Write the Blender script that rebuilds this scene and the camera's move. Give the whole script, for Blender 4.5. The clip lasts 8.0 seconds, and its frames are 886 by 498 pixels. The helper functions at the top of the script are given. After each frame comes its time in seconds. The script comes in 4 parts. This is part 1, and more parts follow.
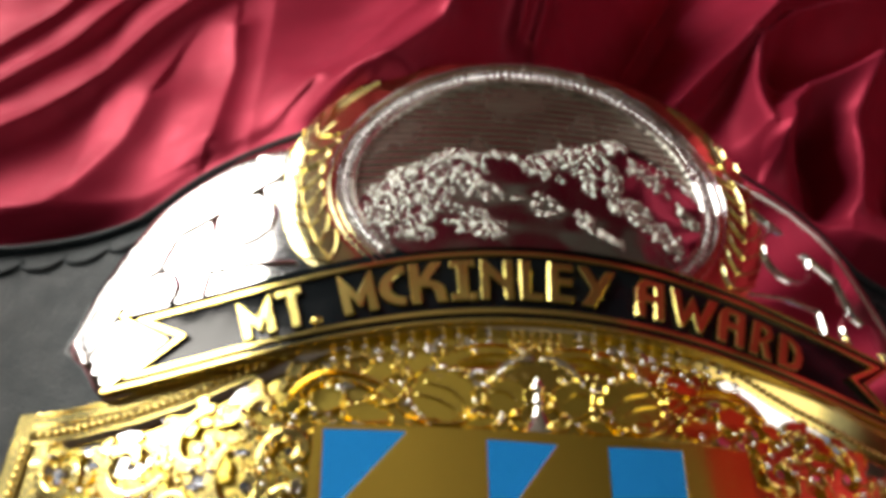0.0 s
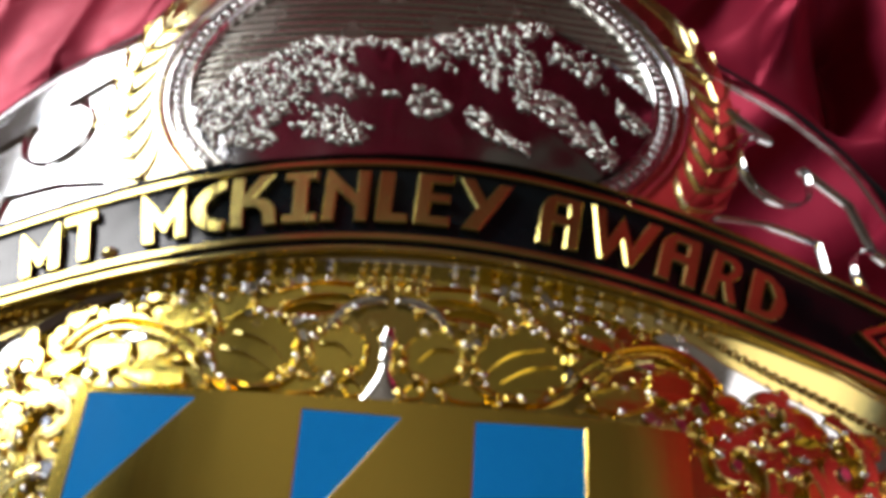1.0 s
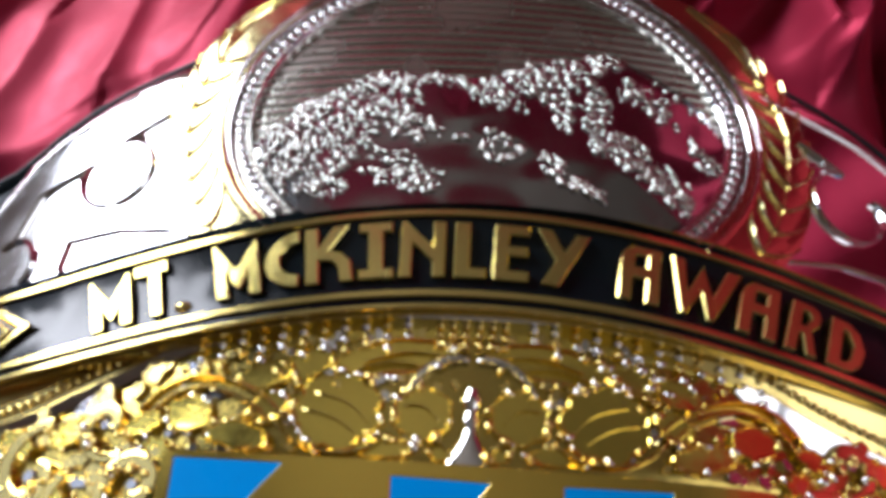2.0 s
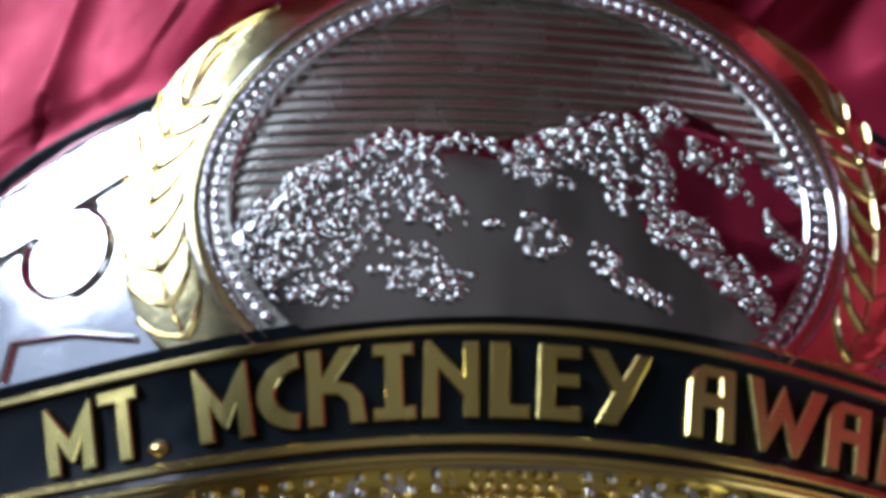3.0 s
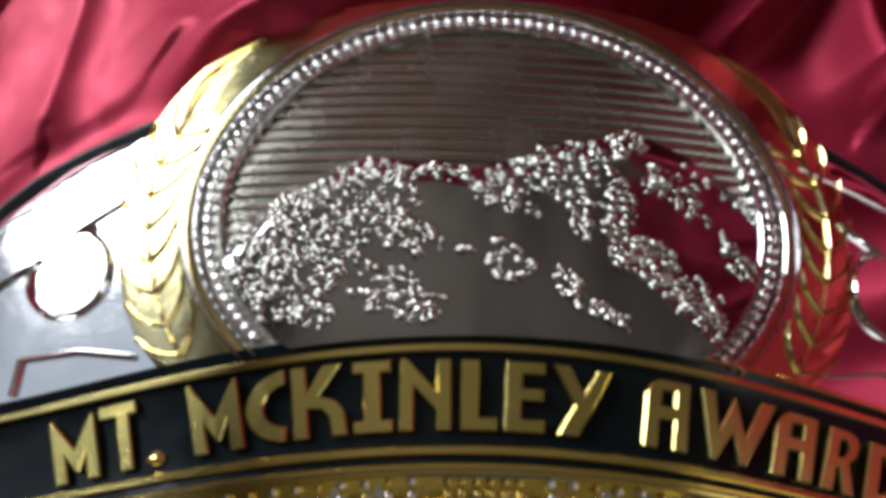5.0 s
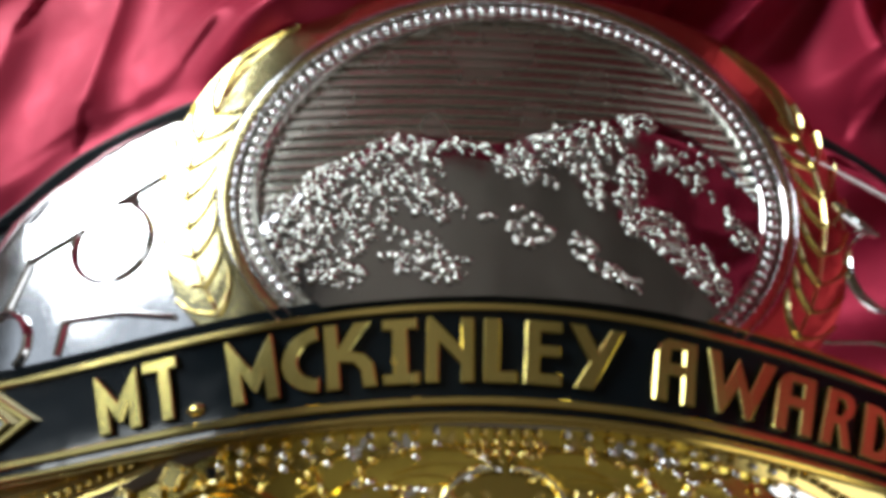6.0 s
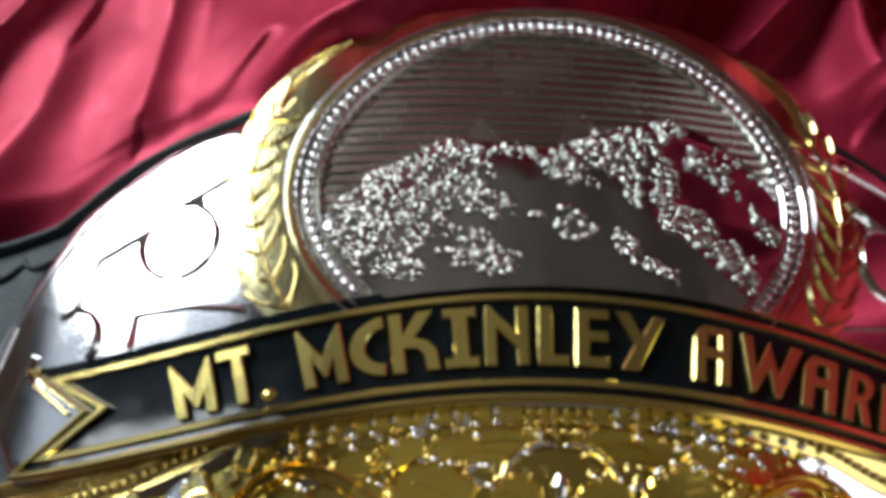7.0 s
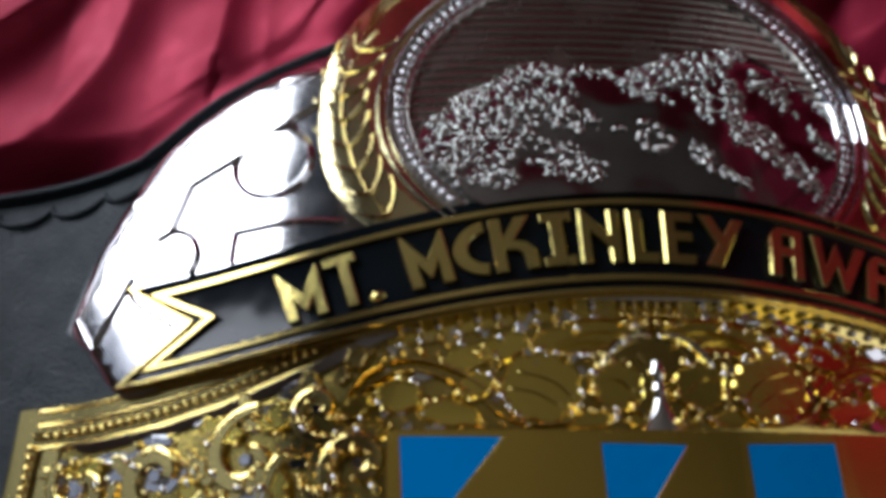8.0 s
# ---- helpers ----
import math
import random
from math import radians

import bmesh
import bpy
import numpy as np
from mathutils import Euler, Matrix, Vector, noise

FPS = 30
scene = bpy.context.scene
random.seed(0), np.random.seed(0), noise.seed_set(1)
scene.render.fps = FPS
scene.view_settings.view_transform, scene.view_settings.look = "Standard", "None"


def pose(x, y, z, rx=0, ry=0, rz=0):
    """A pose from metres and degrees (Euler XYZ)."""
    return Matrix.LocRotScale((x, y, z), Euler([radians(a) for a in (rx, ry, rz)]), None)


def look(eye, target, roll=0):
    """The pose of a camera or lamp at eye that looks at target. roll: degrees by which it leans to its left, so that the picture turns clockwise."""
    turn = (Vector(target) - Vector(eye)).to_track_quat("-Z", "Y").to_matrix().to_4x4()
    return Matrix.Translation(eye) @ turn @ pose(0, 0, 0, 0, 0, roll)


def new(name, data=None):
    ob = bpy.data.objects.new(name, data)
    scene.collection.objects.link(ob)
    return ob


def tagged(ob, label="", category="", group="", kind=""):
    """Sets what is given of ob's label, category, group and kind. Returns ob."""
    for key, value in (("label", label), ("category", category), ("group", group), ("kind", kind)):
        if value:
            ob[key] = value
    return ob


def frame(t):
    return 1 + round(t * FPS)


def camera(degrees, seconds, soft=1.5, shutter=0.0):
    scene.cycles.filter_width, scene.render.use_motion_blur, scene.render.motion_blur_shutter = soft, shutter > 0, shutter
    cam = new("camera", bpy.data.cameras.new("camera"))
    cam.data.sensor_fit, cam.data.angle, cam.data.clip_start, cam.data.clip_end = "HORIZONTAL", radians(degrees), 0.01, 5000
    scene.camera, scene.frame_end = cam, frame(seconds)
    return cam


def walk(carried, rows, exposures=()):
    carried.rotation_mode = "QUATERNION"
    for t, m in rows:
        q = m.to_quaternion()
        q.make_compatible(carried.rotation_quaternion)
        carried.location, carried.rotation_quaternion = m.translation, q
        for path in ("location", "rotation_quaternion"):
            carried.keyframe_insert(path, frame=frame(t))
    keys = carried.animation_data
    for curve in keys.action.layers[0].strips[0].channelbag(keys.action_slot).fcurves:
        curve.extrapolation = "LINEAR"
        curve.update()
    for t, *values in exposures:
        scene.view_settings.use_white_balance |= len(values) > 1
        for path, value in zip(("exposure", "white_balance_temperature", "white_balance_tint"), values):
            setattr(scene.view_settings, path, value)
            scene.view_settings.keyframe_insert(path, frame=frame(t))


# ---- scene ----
from mathutils.geometry import delaunay_2d_cdt, tessellate_polygon

# ---------------------------------------------------------------- camera
cam = camera(58.9, 8.0, soft=5.0)
PATH = [
    (0.0, -0.03963, -0.09980, 0.20228, -9.25, -57.11, 11.89),
    (0.5, 0.01149, -0.10339, 0.16269, 3.04, -57.07, 2.14),
    (1.0, 0.00880, -0.08481, 0.15750, 1.96, -58.65, 1.69),
    (1.2, 0.00290, -0.08623, 0.15877, 2.37, -58.55, 0.97),
    (2.3, -0.00727, -0.05287, 0.16748, 0.09, -64.63, 3.10),
    (2.5, -0.00973, -0.03928, 0.16953, -1.87, -66.56, 4.98),
    (3.0, -0.01581, -0.02755, 0.15515, -5.07, -70.22, 7.00),
    (3.5, -0.01471, -0.01687, 0.15319, -3.29, -71.91, 5.16),
    (4.0, -0.00909, -0.02150, 0.14837, -4.55, -71.85, 6.30),
    (4.2, -0.00850, -0.02005, 0.15199, -3.99, -72.16, 5.24),
    (5.3, -0.01386, -0.03136, 0.16730, -4.65, -70.36, 6.57),
    (5.5, -0.01516, -0.03648, 0.16778, -4.54, -69.38, 6.65),
    (6.0, -0.01636, -0.03661, 0.17027, -4.96, -69.52, 7.09),
    (6.5, -0.01684, -0.03387, 0.17670, -5.85, -69.14, 7.98),
    (7.0, -0.03007, -0.04536, 0.17768, -8.59, -67.63, 10.18),
    (7.5, -0.03448, -0.05599, 0.17674, -11.46, -66.86, 11.67),
    (8.0, -0.05513, -0.06673, 0.17567, -15.11, -65.94, 15.24),
]


def eye_pose(x, y, z, yaw, pitch, roll):
    return pose(x, y, z, 0, 0, yaw) @ pose(0, 0, 0, 90 + pitch) @ pose(0, 0, 0, 0, 0, roll)


EXPOSURES = [(0.0, -0.1, 7700, 12), (0.5, -0.62, 7000, 13), (1.0, -0.34, 6900, 14), (2.3, 0.15, 5800, 16), (2.6, 0.1, 5450, 16), (3.0, -0.22, 5450, 14), (3.5, -0.32, 5700, 12), (4.2, -0.22, 6150, 11), (5.5, -0.12, 6500, 8), (6.5, -0.20, 6400, 6), (7.0, -0.15, 6350, 7), (7.5, -0.32, 6500, 13), (8.0, -1.05, 6100, 15)]
walk(cam, [(row[0], eye_pose(*row[1:])) for row in PATH], EXPOSURES)

# ---------------------------------------------------------------- light
world = bpy.data.worlds.new("world")
scene.world = world
world.use_nodes = True
sky = world.node_tree.nodes.new("ShaderNodeTexSky")
sky.sky_type, sky.sun_disc = "NISHITA", False
sky.sun_elevation, sky.sun_rotation = radians(35), radians(270)
world.node_tree.links.new(sky.outputs[0], world.node_tree.nodes["Background"].inputs[0])
world.node_tree.nodes["Background"].inputs[1].default_value = 0.1

WALL_X, WALL_E, WALL_N, WALL_S, FLOOR_Z, CEIL_Z = -1.0, 1.0, 1.5, -1.7, -0.75, 1.65
WIN = (-0.02, 1.08, 0.19, 1.42)  # y from, y to, z from, z to
lamp = bpy.data.lights.new("window_light", "AREA")
lamp.shape, lamp.size, lamp.size_y = "RECTANGLE", WIN[3] - WIN[2], WIN[1] - WIN[0]
lamp.energy, lamp.color = 103.0, (0.93, 0.97, 1.0)
lamp_ob = new("window_light", lamp)
lamp_ob.matrix_world = look((WALL_X - 0.05, (WIN[0] + WIN[1]) / 2, (WIN[2] + WIN[3]) / 2), (0.5, (WIN[0] + WIN[1]) / 2, (WIN[2] + WIN[3]) / 2 - 0.0))

EAST = (-0.95, -0.10, 0.50, 1.62)  # unseen second window, added for the white glints on the border
far = bpy.data.lights.new("added_east_light", "AREA")
far.shape, far.size, far.size_y = "RECTANGLE", EAST[3] - EAST[2], EAST[1] - EAST[0]
far.energy, far.color = 5.6, (1.0, 0.97, 0.92)
far_ob = new("added_east_light", far)
far_ob.matrix_world = look((WALL_E + 0.05, (EAST[0] + EAST[1]) / 2, (EAST[2] + EAST[3]) / 2), (0.0, (EAST[0] + EAST[1]) / 2, (EAST[2] + EAST[3]) / 2))

# ---------------------------------------------------------------- materials
def material(name, base, rough=0.5, metal=0.0, spec=0.5, bump=0.0, bump_scale=200.0, vary=0.0, vary_scale=30.0,
             rough_vary=0.0, coat=0.0, sheen=0.0, detail=4.0, stretch=None):
    m = bpy.data.materials.new(name)
    m.use_nodes = True
    nt = m.node_tree
    b = nt.nodes["Principled BSDF"]
    b.inputs["Base Color"].default_value = (*base, 1)
    b.inputs["Roughness"].default_value = rough
    b.inputs["Metallic"].default_value = metal
    b.inputs["Coat Weight"].default_value = coat
    b.inputs["Coat Roughness"].default_value = 0.05
    b.inputs["Sheen Weight"].default_value = sheen
    b.inputs["Sheen Tint"].default_value = (1.0, 0.35, 0.45, 1)
    b.inputs["Specular IOR Level"].default_value = spec
    tc = nt.nodes.new("ShaderNodeTexCoord")
    mp = nt.nodes.new("ShaderNodeMapping")
    nt.links.new(tc.outputs["Object"], mp.inputs["Vector"])
    if stretch:
        mp.inputs["Scale"].default_value = stretch
    def noise_node(scale, det):
        n = nt.nodes.new("ShaderNodeTexNoise")
        n.inputs["Scale"].default_value, n.inputs["Detail"].default_value = scale, det
        nt.links.new(mp.outputs[0], n.inputs["Vector"])
        return n
    if vary:
        n = noise_node(vary_scale, 5.0)
        mix = nt.nodes.new("ShaderNodeMix")
        mix.data_type = "RGBA"
        mix.inputs["A"].default_value = (*[c * (1 - vary) for c in base], 1)
        mix.inputs["B"].default_value = (*[min(1, c * (1 + vary)) for c in base], 1)
        nt.links.new(n.outputs["Fac"], mix.inputs["Factor"])
        nt.links.new(mix.outputs["Result"], b.inputs["Base Color"])
    if rough_vary:
        n = noise_node(vary_scale * 3, 6.0)
        mr = nt.nodes.new("ShaderNodeMapRange")
        mr.inputs["From Min"].default_value, mr.inputs["From Max"].default_value = 0.3, 0.7
        mr.inputs["To Min"].default_value, mr.inputs["To Max"].default_value = max(0.01, rough - rough_vary), rough + rough_vary
        nt.links.new(n.outputs["Fac"], mr.inputs["Value"])
        nt.links.new(mr.outputs["Result"], b.inputs["Roughness"])
    if bump:
        n = noise_node(bump_scale, detail)
        bp = nt.nodes.new("ShaderNodeBump")
        bp.inputs["Strength"].default_value, bp.inputs["Distance"].default_value = bump, 0.001
        nt.links.new(n.outputs["Fac"], bp.inputs["Height"])
        nt.links.new(bp.outputs["Normal"], b.inputs["Normal"])
    return m


SILVER = material("polished_silver", (0.86, 0.86, 0.87), 0.09, 1.0, bump=0.03, bump_scale=90, rough_vary=0.03, vary=0.03)
NUGGET = material("cast_silver", (0.53, 0.525, 0.49), 0.09, 1.0, bump=0.05, bump_scale=900, rough_vary=0.03, vary=0.1)
SILVER_BRUSHED = material("brushed_silver", (0.37, 0.365, 0.375), 0.14, 1.0, bump=0.04, bump_scale=500, rough_vary=0.05, vary=0.08, stretch=(1, 0.06, 1))
SILVER_DARK = material("oxidised_silver", (0.47, 0.46, 0.41), 0.26, 1.0, bump=0.05, bump_scale=700, rough_vary=0.06, vary=0.15)
GOLD = material("polished_gold", (0.88, 0.70, 0.25), 0.15, 1.0, bump=0.03, bump_scale=120, rough_vary=0.04, vary=0.05)
LETTER_GOLD = material("brushed_letter_gold", (0.72, 0.60, 0.20), 0.22, 1.0, bump=0.08, bump_scale=600, rough_vary=0.06, vary=0.08, stretch=(1, 0.1, 1))
LAUREL = material("laurel_gold", (0.80, 0.70, 0.37), 0.14, 1.0, bump=0.06, bump_scale=300, rough_vary=0.03, vary=0.06)
GROUND = material("darkened_gold", (0.58, 0.45, 0.12), 0.2, 1.0, bump=0.05, bump_scale=500, rough_vary=0.06, vary=0.12)
GOLD_SATIN = material("satin_gold", (0.95, 0.75, 0.16), 0.16, 1.0, bump=0.05, bump_scale=400, rough_vary=0.06, vary=0.06)
GOLD_PANEL = material("brushed_gold", (0.95, 0.71, 0.145), 0.17, 1.0, bump=0.03, bump_scale=400, rough_vary=0.05, vary=0.05, stretch=(1, 0.08, 1))
ENAMEL_BLACK = material("black_enamel", (0.004, 0.0065, 0.0085), 0.15, 0.0, spec=0.2, bump=0.3, bump_scale=110, detail=1.0, rough_vary=0.05)
ENAMEL_BLUE = material("blue_enamel", (0.0, 0.225, 0.60), 0.3, 0.0, spec=0.05, bump=0.03, bump_scale=200, vary=0.06, vary_scale=60, rough_vary=0.05)
PLASTER = material("wall_paint", (0.19, 0.16, 0.125), 0.9, vary=0.08, vary_scale=2.0, bump=0.2, bump_scale=60)
CEILING = material("ceiling_paint", (0.20, 0.178, 0.145), 0.9, vary=0.06, vary_scale=2.0, bump=0.2, bump_scale=60)
WOOD = material("brown_wood", (0.12, 0.06, 0.03), 0.5, vary=0.4, vary_scale=6.0, bump=0.2, bump_scale=20, stretch=(1, 8, 1))
FRAME_PAINT = material("white_paint", (0.78, 0.77, 0.74), 0.4, vary=0.03, bump=0.1, bump_scale=80)
LEATHER = material("black_leather", (0.011, 0.020, 0.025), 0.52, 0.0, spec=0.35, bump=0.5, bump_scale=1300, vary=0.35, vary_scale=60, rough_vary=0.08, detail=3.0)
SATIN = material("red_satin", (0.305, 0.0165, 0.045), 0.48, 0.33, spec=0.14, bump=0.10, bump_scale=1500, vary=0.22, vary_scale=70, rough_vary=0.06, sheen=0.06)


# ---------------------------------------------------------------- building helpers
U = 0.023      # one plan unit in metres
Z0 = 1.8       # the crown of the belt over the table, in plan units
K = 0.057      # the belt's bow
EDGE = 4.9
FACE = 0.27    # height of the lettering, at which the plan holds


def bow(u):
    a = abs(u)
    if a <= EDGE:
        return -K * u * u
    return -K * EDGE**2 - 0.3 * (1 - math.exp(-(a - EDGE) * 2 * K * EDGE / 0.3))


def slope(u):
    return (bow(u + 0.01) - bow(u - 0.01)) / 0.02


def bent(u, v, h):
    """From the flat plan to the bowed belt, in metres."""
    s = slope(u)
    n = math.hypot(s, 1)
    h -= FACE
    return ((u - h * s / n) * U, v * U, (Z0 + FACE + bow(u) + h / n) * U)


def shape(name, verts, faces, smooth=40):
    me = bpy.data.meshes.new(name)
    me.from_pydata(verts, [], faces)
    bm = bmesh.new()
    bm.from_mesh(me)
    bmesh.ops.remove_doubles(bm, verts=bm.verts, dist=1e-7)
    bmesh.ops.recalc_face_normals(bm, faces=bm.faces)
    bm.to_mesh(me)
    bm.free()
    if smooth:
        me.polygons.foreach_set("use_smooth", [True] * len(me.polygons))
        me.set_sharp_from_angle(angle=radians(smooth))
    return me


def part(name, me, mat, parent=None, label=""):
    if not me.materials:
        me.materials.append(mat)
    ob = new(name, me)
    if parent:
        ob.parent = parent
    return tagged(ob, label)


def joined(*pieces):
    verts, faces = [], []
    for v, f in pieces:
        o = len(verts)
        verts += v
        faces += [tuple(i + o for i in q) for q in f]
    return verts, faces


def loft(rows, ring=False, loop=False, caps=False):
    """Faces between rows of points. ring: each row is closed; loop: the last row meets the first."""
    n = len(rows[0])
    verts = [p for r in rows for p in r]
    faces = []
    m = len(rows)
    for i in range(m if loop else m - 1):
        a, b = i * n, ((i + 1) % m) * n
        for j in range(n if ring else n - 1):
            k = (j + 1) % n
            faces.append((a + j, a + k, b + k, b + j))
    if caps and ring and not loop:
        faces.append(tuple(range(n)))
        faces.append(tuple((m - 1) * n + j for j in range(n)))
    return verts, faces


def bend(g):
    return [bent(*p) for p in g[0]], g[1]


def slab(lo, hi, u0, u1, h0, h1, nu=60, nv=8, edge=0.04, extra=()):
    """A plate between two curves v = lo(u) and v = hi(u), with rounded rims."""
    rows = []
    for u in sorted({round(u0 + (u1 - u0) * i / nu, 4) for i in range(nu + 1)} | set(extra)):
        a, b = lo(u), hi(u)
        e = min(edge, max(0.0, (b - a) * 0.3))
        r = [(u, a, h0), (u, a, h1 - e), (u, a + 0.3 * e, h1 - 0.3 * e), (u, a + e, h1)]
        r += [(u, a + e + (b - a - 2 * e) * j / nv, h1) for j in range(1, nv)]
        r += [(u, b - e, h1), (u, b - 0.3 * e, h1 - 0.3 * e), (u, b, h1 - e), (u, b, h0)]
        rows.append(r)
    return loft(rows, ring=True, caps=True)


def offsets(path, closed):
    """Mitred sideways directions along a path in the plan."""
    out = []
    n = len(path)
    for i in range(n):
        a = path[i - 1] if (i or closed) else None
        b = path[(i + 1) % n] if (i < n - 1 or closed) else None
        p = path[i]
        d1 = Vector((p[0] - a[0], p[1] - a[1])).normalized() if a else None
        d2 = Vector((b[0] - p[0], b[1] - p[1])).normalized() if b else None
        d1, d2 = d1 or d2, d2 or d1
        n1, n2 = Vector((-d1.y, d1.x)), Vector((-d2.y, d2.x))
        m = (n1 + n2)
        m = m.normalized() if m.length > 1e-6 else n1
        out.append(m / max(0.35, m.dot(n1)))
    return out


def stroke(path, width, h0, h1, bevel=0.015, closed=False, taper=None):
    """A bar with bevelled shoulders along a path in the plan."""
    rows = []
    offs = offsets(path, closed)
    for i, (p, o) in enumerate(zip(path, offs)):
        w = width / 2 * (taper(i / (len(path) - 1)) if taper else 1)
        b = min(bevel, w * 0.6)
        rows.append([(p[0] + o.x * s, p[1] + o.y * s, h) for s, h in ((w, h0), (w, h1 - b), (w - b, h1), (b - w, h1), (-w, h1 - b), (-w, h0))])
    return loft(rows, ring=True, loop=closed, caps=True)


def dome(path, width, h0, h1, closed=False, taper=None, sides=7):
    """A half-round bar along a path in the plan."""
    rows = []
    for i, (p, o) in enumerate(zip(path, offsets(path, closed))):
        t = taper(i / (len(path) - 1)) if taper else 1
        w, top = width / 2 * t, h0 + (h1 - h0) * (0.35 + 0.65 * t)
        row = []
        for j in range(sides + 1):
            a = math.pi * j / sides
            row.append((p[0] + o.x * w * math.cos(a), p[1] + o.y * w * math.cos(a), h0 + (top - h0) * math.sin(a)))
        rows.append(row)
    return loft(rows, ring=True, loop=closed, caps=True)


def lines(*pts):
    """v as a function of u along straight pieces."""
    us, vs = [p[0] for p in pts], [p[1] for p in pts]
    return lambda u: float(np.interp(u, us, vs))


def resample(path, step):
    out = [path[0]]
    for a, b in zip(path, path[1:]):
        n = max(1, int(math.hypot(b[0] - a[0], b[1] - a[1]) / step))
        out += [(a[0] + (b[0] - a[0]) * k / n, a[1] + (b[1] - a[1]) * k / n) for k in range(1, n + 1)]
    return out


def rounded(path, times=2):
    """Corner cutting on an open path."""
    for _ in range(times):
        q = [path[0]]
        for a, b in zip(path, path[1:]):
            q += [(0.75 * a[0] + 0.25 * b[0], 0.75 * a[1] + 0.25 * b[1]), (0.25 * a[0] + 0.75 * b[0], 0.25 * a[1] + 0.75 * b[1])]
        path = q + [path[-1]]
    return path


def box_geo(x0, x1, y0, y1, z0, z1):
    v = [(x, y, z) for x in (x0, x1) for y in (y0, y1) for z in (z0, z1)]
    return v, [(0, 1, 3, 2), (4, 6, 7, 5), (0, 4, 5, 1), (2, 3, 7, 6), (0, 2, 6, 4), (1, 5, 7, 3)]


def inside(p, loop):
    hit = False
    for a, b in zip(loop, loop[1:] + loop[:1]):
        if (a[1] > p[1]) != (b[1] > p[1]) and p[0] < a[0] + (b[0] - a[0]) * (p[1] - a[1]) / (b[1] - a[1]):
            hit = not hit
    return hit


def grown(loop, by):
    """An outline moved outwards."""
    sign = 1 if sum(a[0] * b[1] - b[0] * a[1] for a, b in zip(loop, loop[1:] + loop[:1])) < 0 else -1
    return [(p[0] + q.x * by * sign, p[1] + q.y * by * sign) for p, q in zip(loop, offsets(loop, True))]


def pierced(outer, holes, h0, h1, step=0.12, bevel=0.009, drop=0.009):
    """A plate over an outline in the plan, with bevelled holes whose walls go down to h0."""
    walls = [outer] + holes
    outer, holes = grown(outer, -bevel), [grown(hole, bevel) for hole in holes]
    loops = [resample(loop + loop[:1], step)[:-1] for loop in [outer] + holes]
    pts, edges = [], []
    for loop in loops:
        o, n = len(pts), len(loop)
        pts += [Vector(p) for p in loop]
        edges += [(o + i, o + (i + 1) % n) for i in range(n)]
    rim = len(pts)
    lo, hi = (min(p[k] for p in outer) for k in (0, 1)), (max(p[k] for p in outer) for k in (0, 1))
    (x0, y0), (x1, y1) = lo, hi
    for i in range(1, int((x1 - x0) / step)):
        for j in range(1, int((y1 - y0) / step)):
            p = (x0 + i * step, y0 + j * step)
            if inside(p, outer) and min(math.hypot(p[0] - q[0], p[1] - q[1]) for q in pts[:rim]) > 0.05:
                pts.append(Vector(p))
    flat, _, tris, *_ = delaunay_2d_cdt(pts, edges, [], 0, 1e-5)
    verts, faces = [(p.x, p.y, h1) for p in flat], []
    for tri in tris:
        c = sum((flat[i] for i in tri), Vector((0, 0))) / len(tri)
        if inside(c, outer) and not any(inside(c, hole) for hole in holes):
            faces.append(tuple(tri))
    for loop, wall in zip([outer] + holes, walls):
        rows = [[], [], []]
        for a, b, c, d in zip(loop, loop[1:] + loop[:1], wall, wall[1:] + wall[:1]):
            n = max(1, int(math.hypot(b[0] - a[0], b[1] - a[1]) / step))
            for i in range(n):
                p, q = (a[0] + (b[0] - a[0]) * i / n, a[1] + (b[1] - a[1]) * i / n), (c[0] + (d[0] - c[0]) * i / n, c[1] + (d[1] - c[1]) * i / n)
                for row, place in zip(rows, ((*p, h1), (*q, h1 - drop), (*q, h0))):
                    row.append(place)
        v, f = loft(rows, ring=True)
        faces += [tuple(i + len(verts) for i in q) for q in f]
        verts += v
    return verts, faces


# ---------------------------------------------------------------- the room
def structure(name, geo, mat, label, category):
    return tagged(part(name, shape(name, *geo, smooth=0), mat), label, category, kind="structure")


T = 0.12
structure("floor", box_geo(WALL_X - T, WALL_E + T, WALL_S - T, WALL_N + T, FLOOR_Z - T, FLOOR_Z), WOOD, "dark brown wooden floor of the room", "floor")
structure("ceiling", box_geo(WALL_X - T, WALL_E + T, WALL_S - T, WALL_N + T, CEIL_Z, CEIL_Z + T), CEILING, "plain brown painted ceiling over the table", "ceiling")
structure("wall_north", box_geo(WALL_X, WALL_E, WALL_N, WALL_N + T, FLOOR_Z, CEIL_Z), PLASTER, "plain brown painted wall behind the drape", "wall")
structure("wall_south", box_geo(WALL_X, WALL_E, WALL_S - T, WALL_S, FLOOR_Z, CEIL_Z), PLASTER, "plain brown painted wall behind the camera", "wall")
east = joined(box_geo(WALL_E, WALL_E + T, WALL_S - T, EAST[0], FLOOR_Z, CEIL_Z), box_geo(WALL_E, WALL_E + T, EAST[1], WALL_N + T, FLOOR_Z, CEIL_Z),
              box_geo(WALL_E, WALL_E + T, EAST[0], EAST[1], FLOOR_Z, EAST[2]), box_geo(WALL_E, WALL_E + T, EAST[0], EAST[1], EAST[3], CEIL_Z))
structure("wall_east", east, PLASTER, "plain brown painted wall with an opening for the added window", "wall")
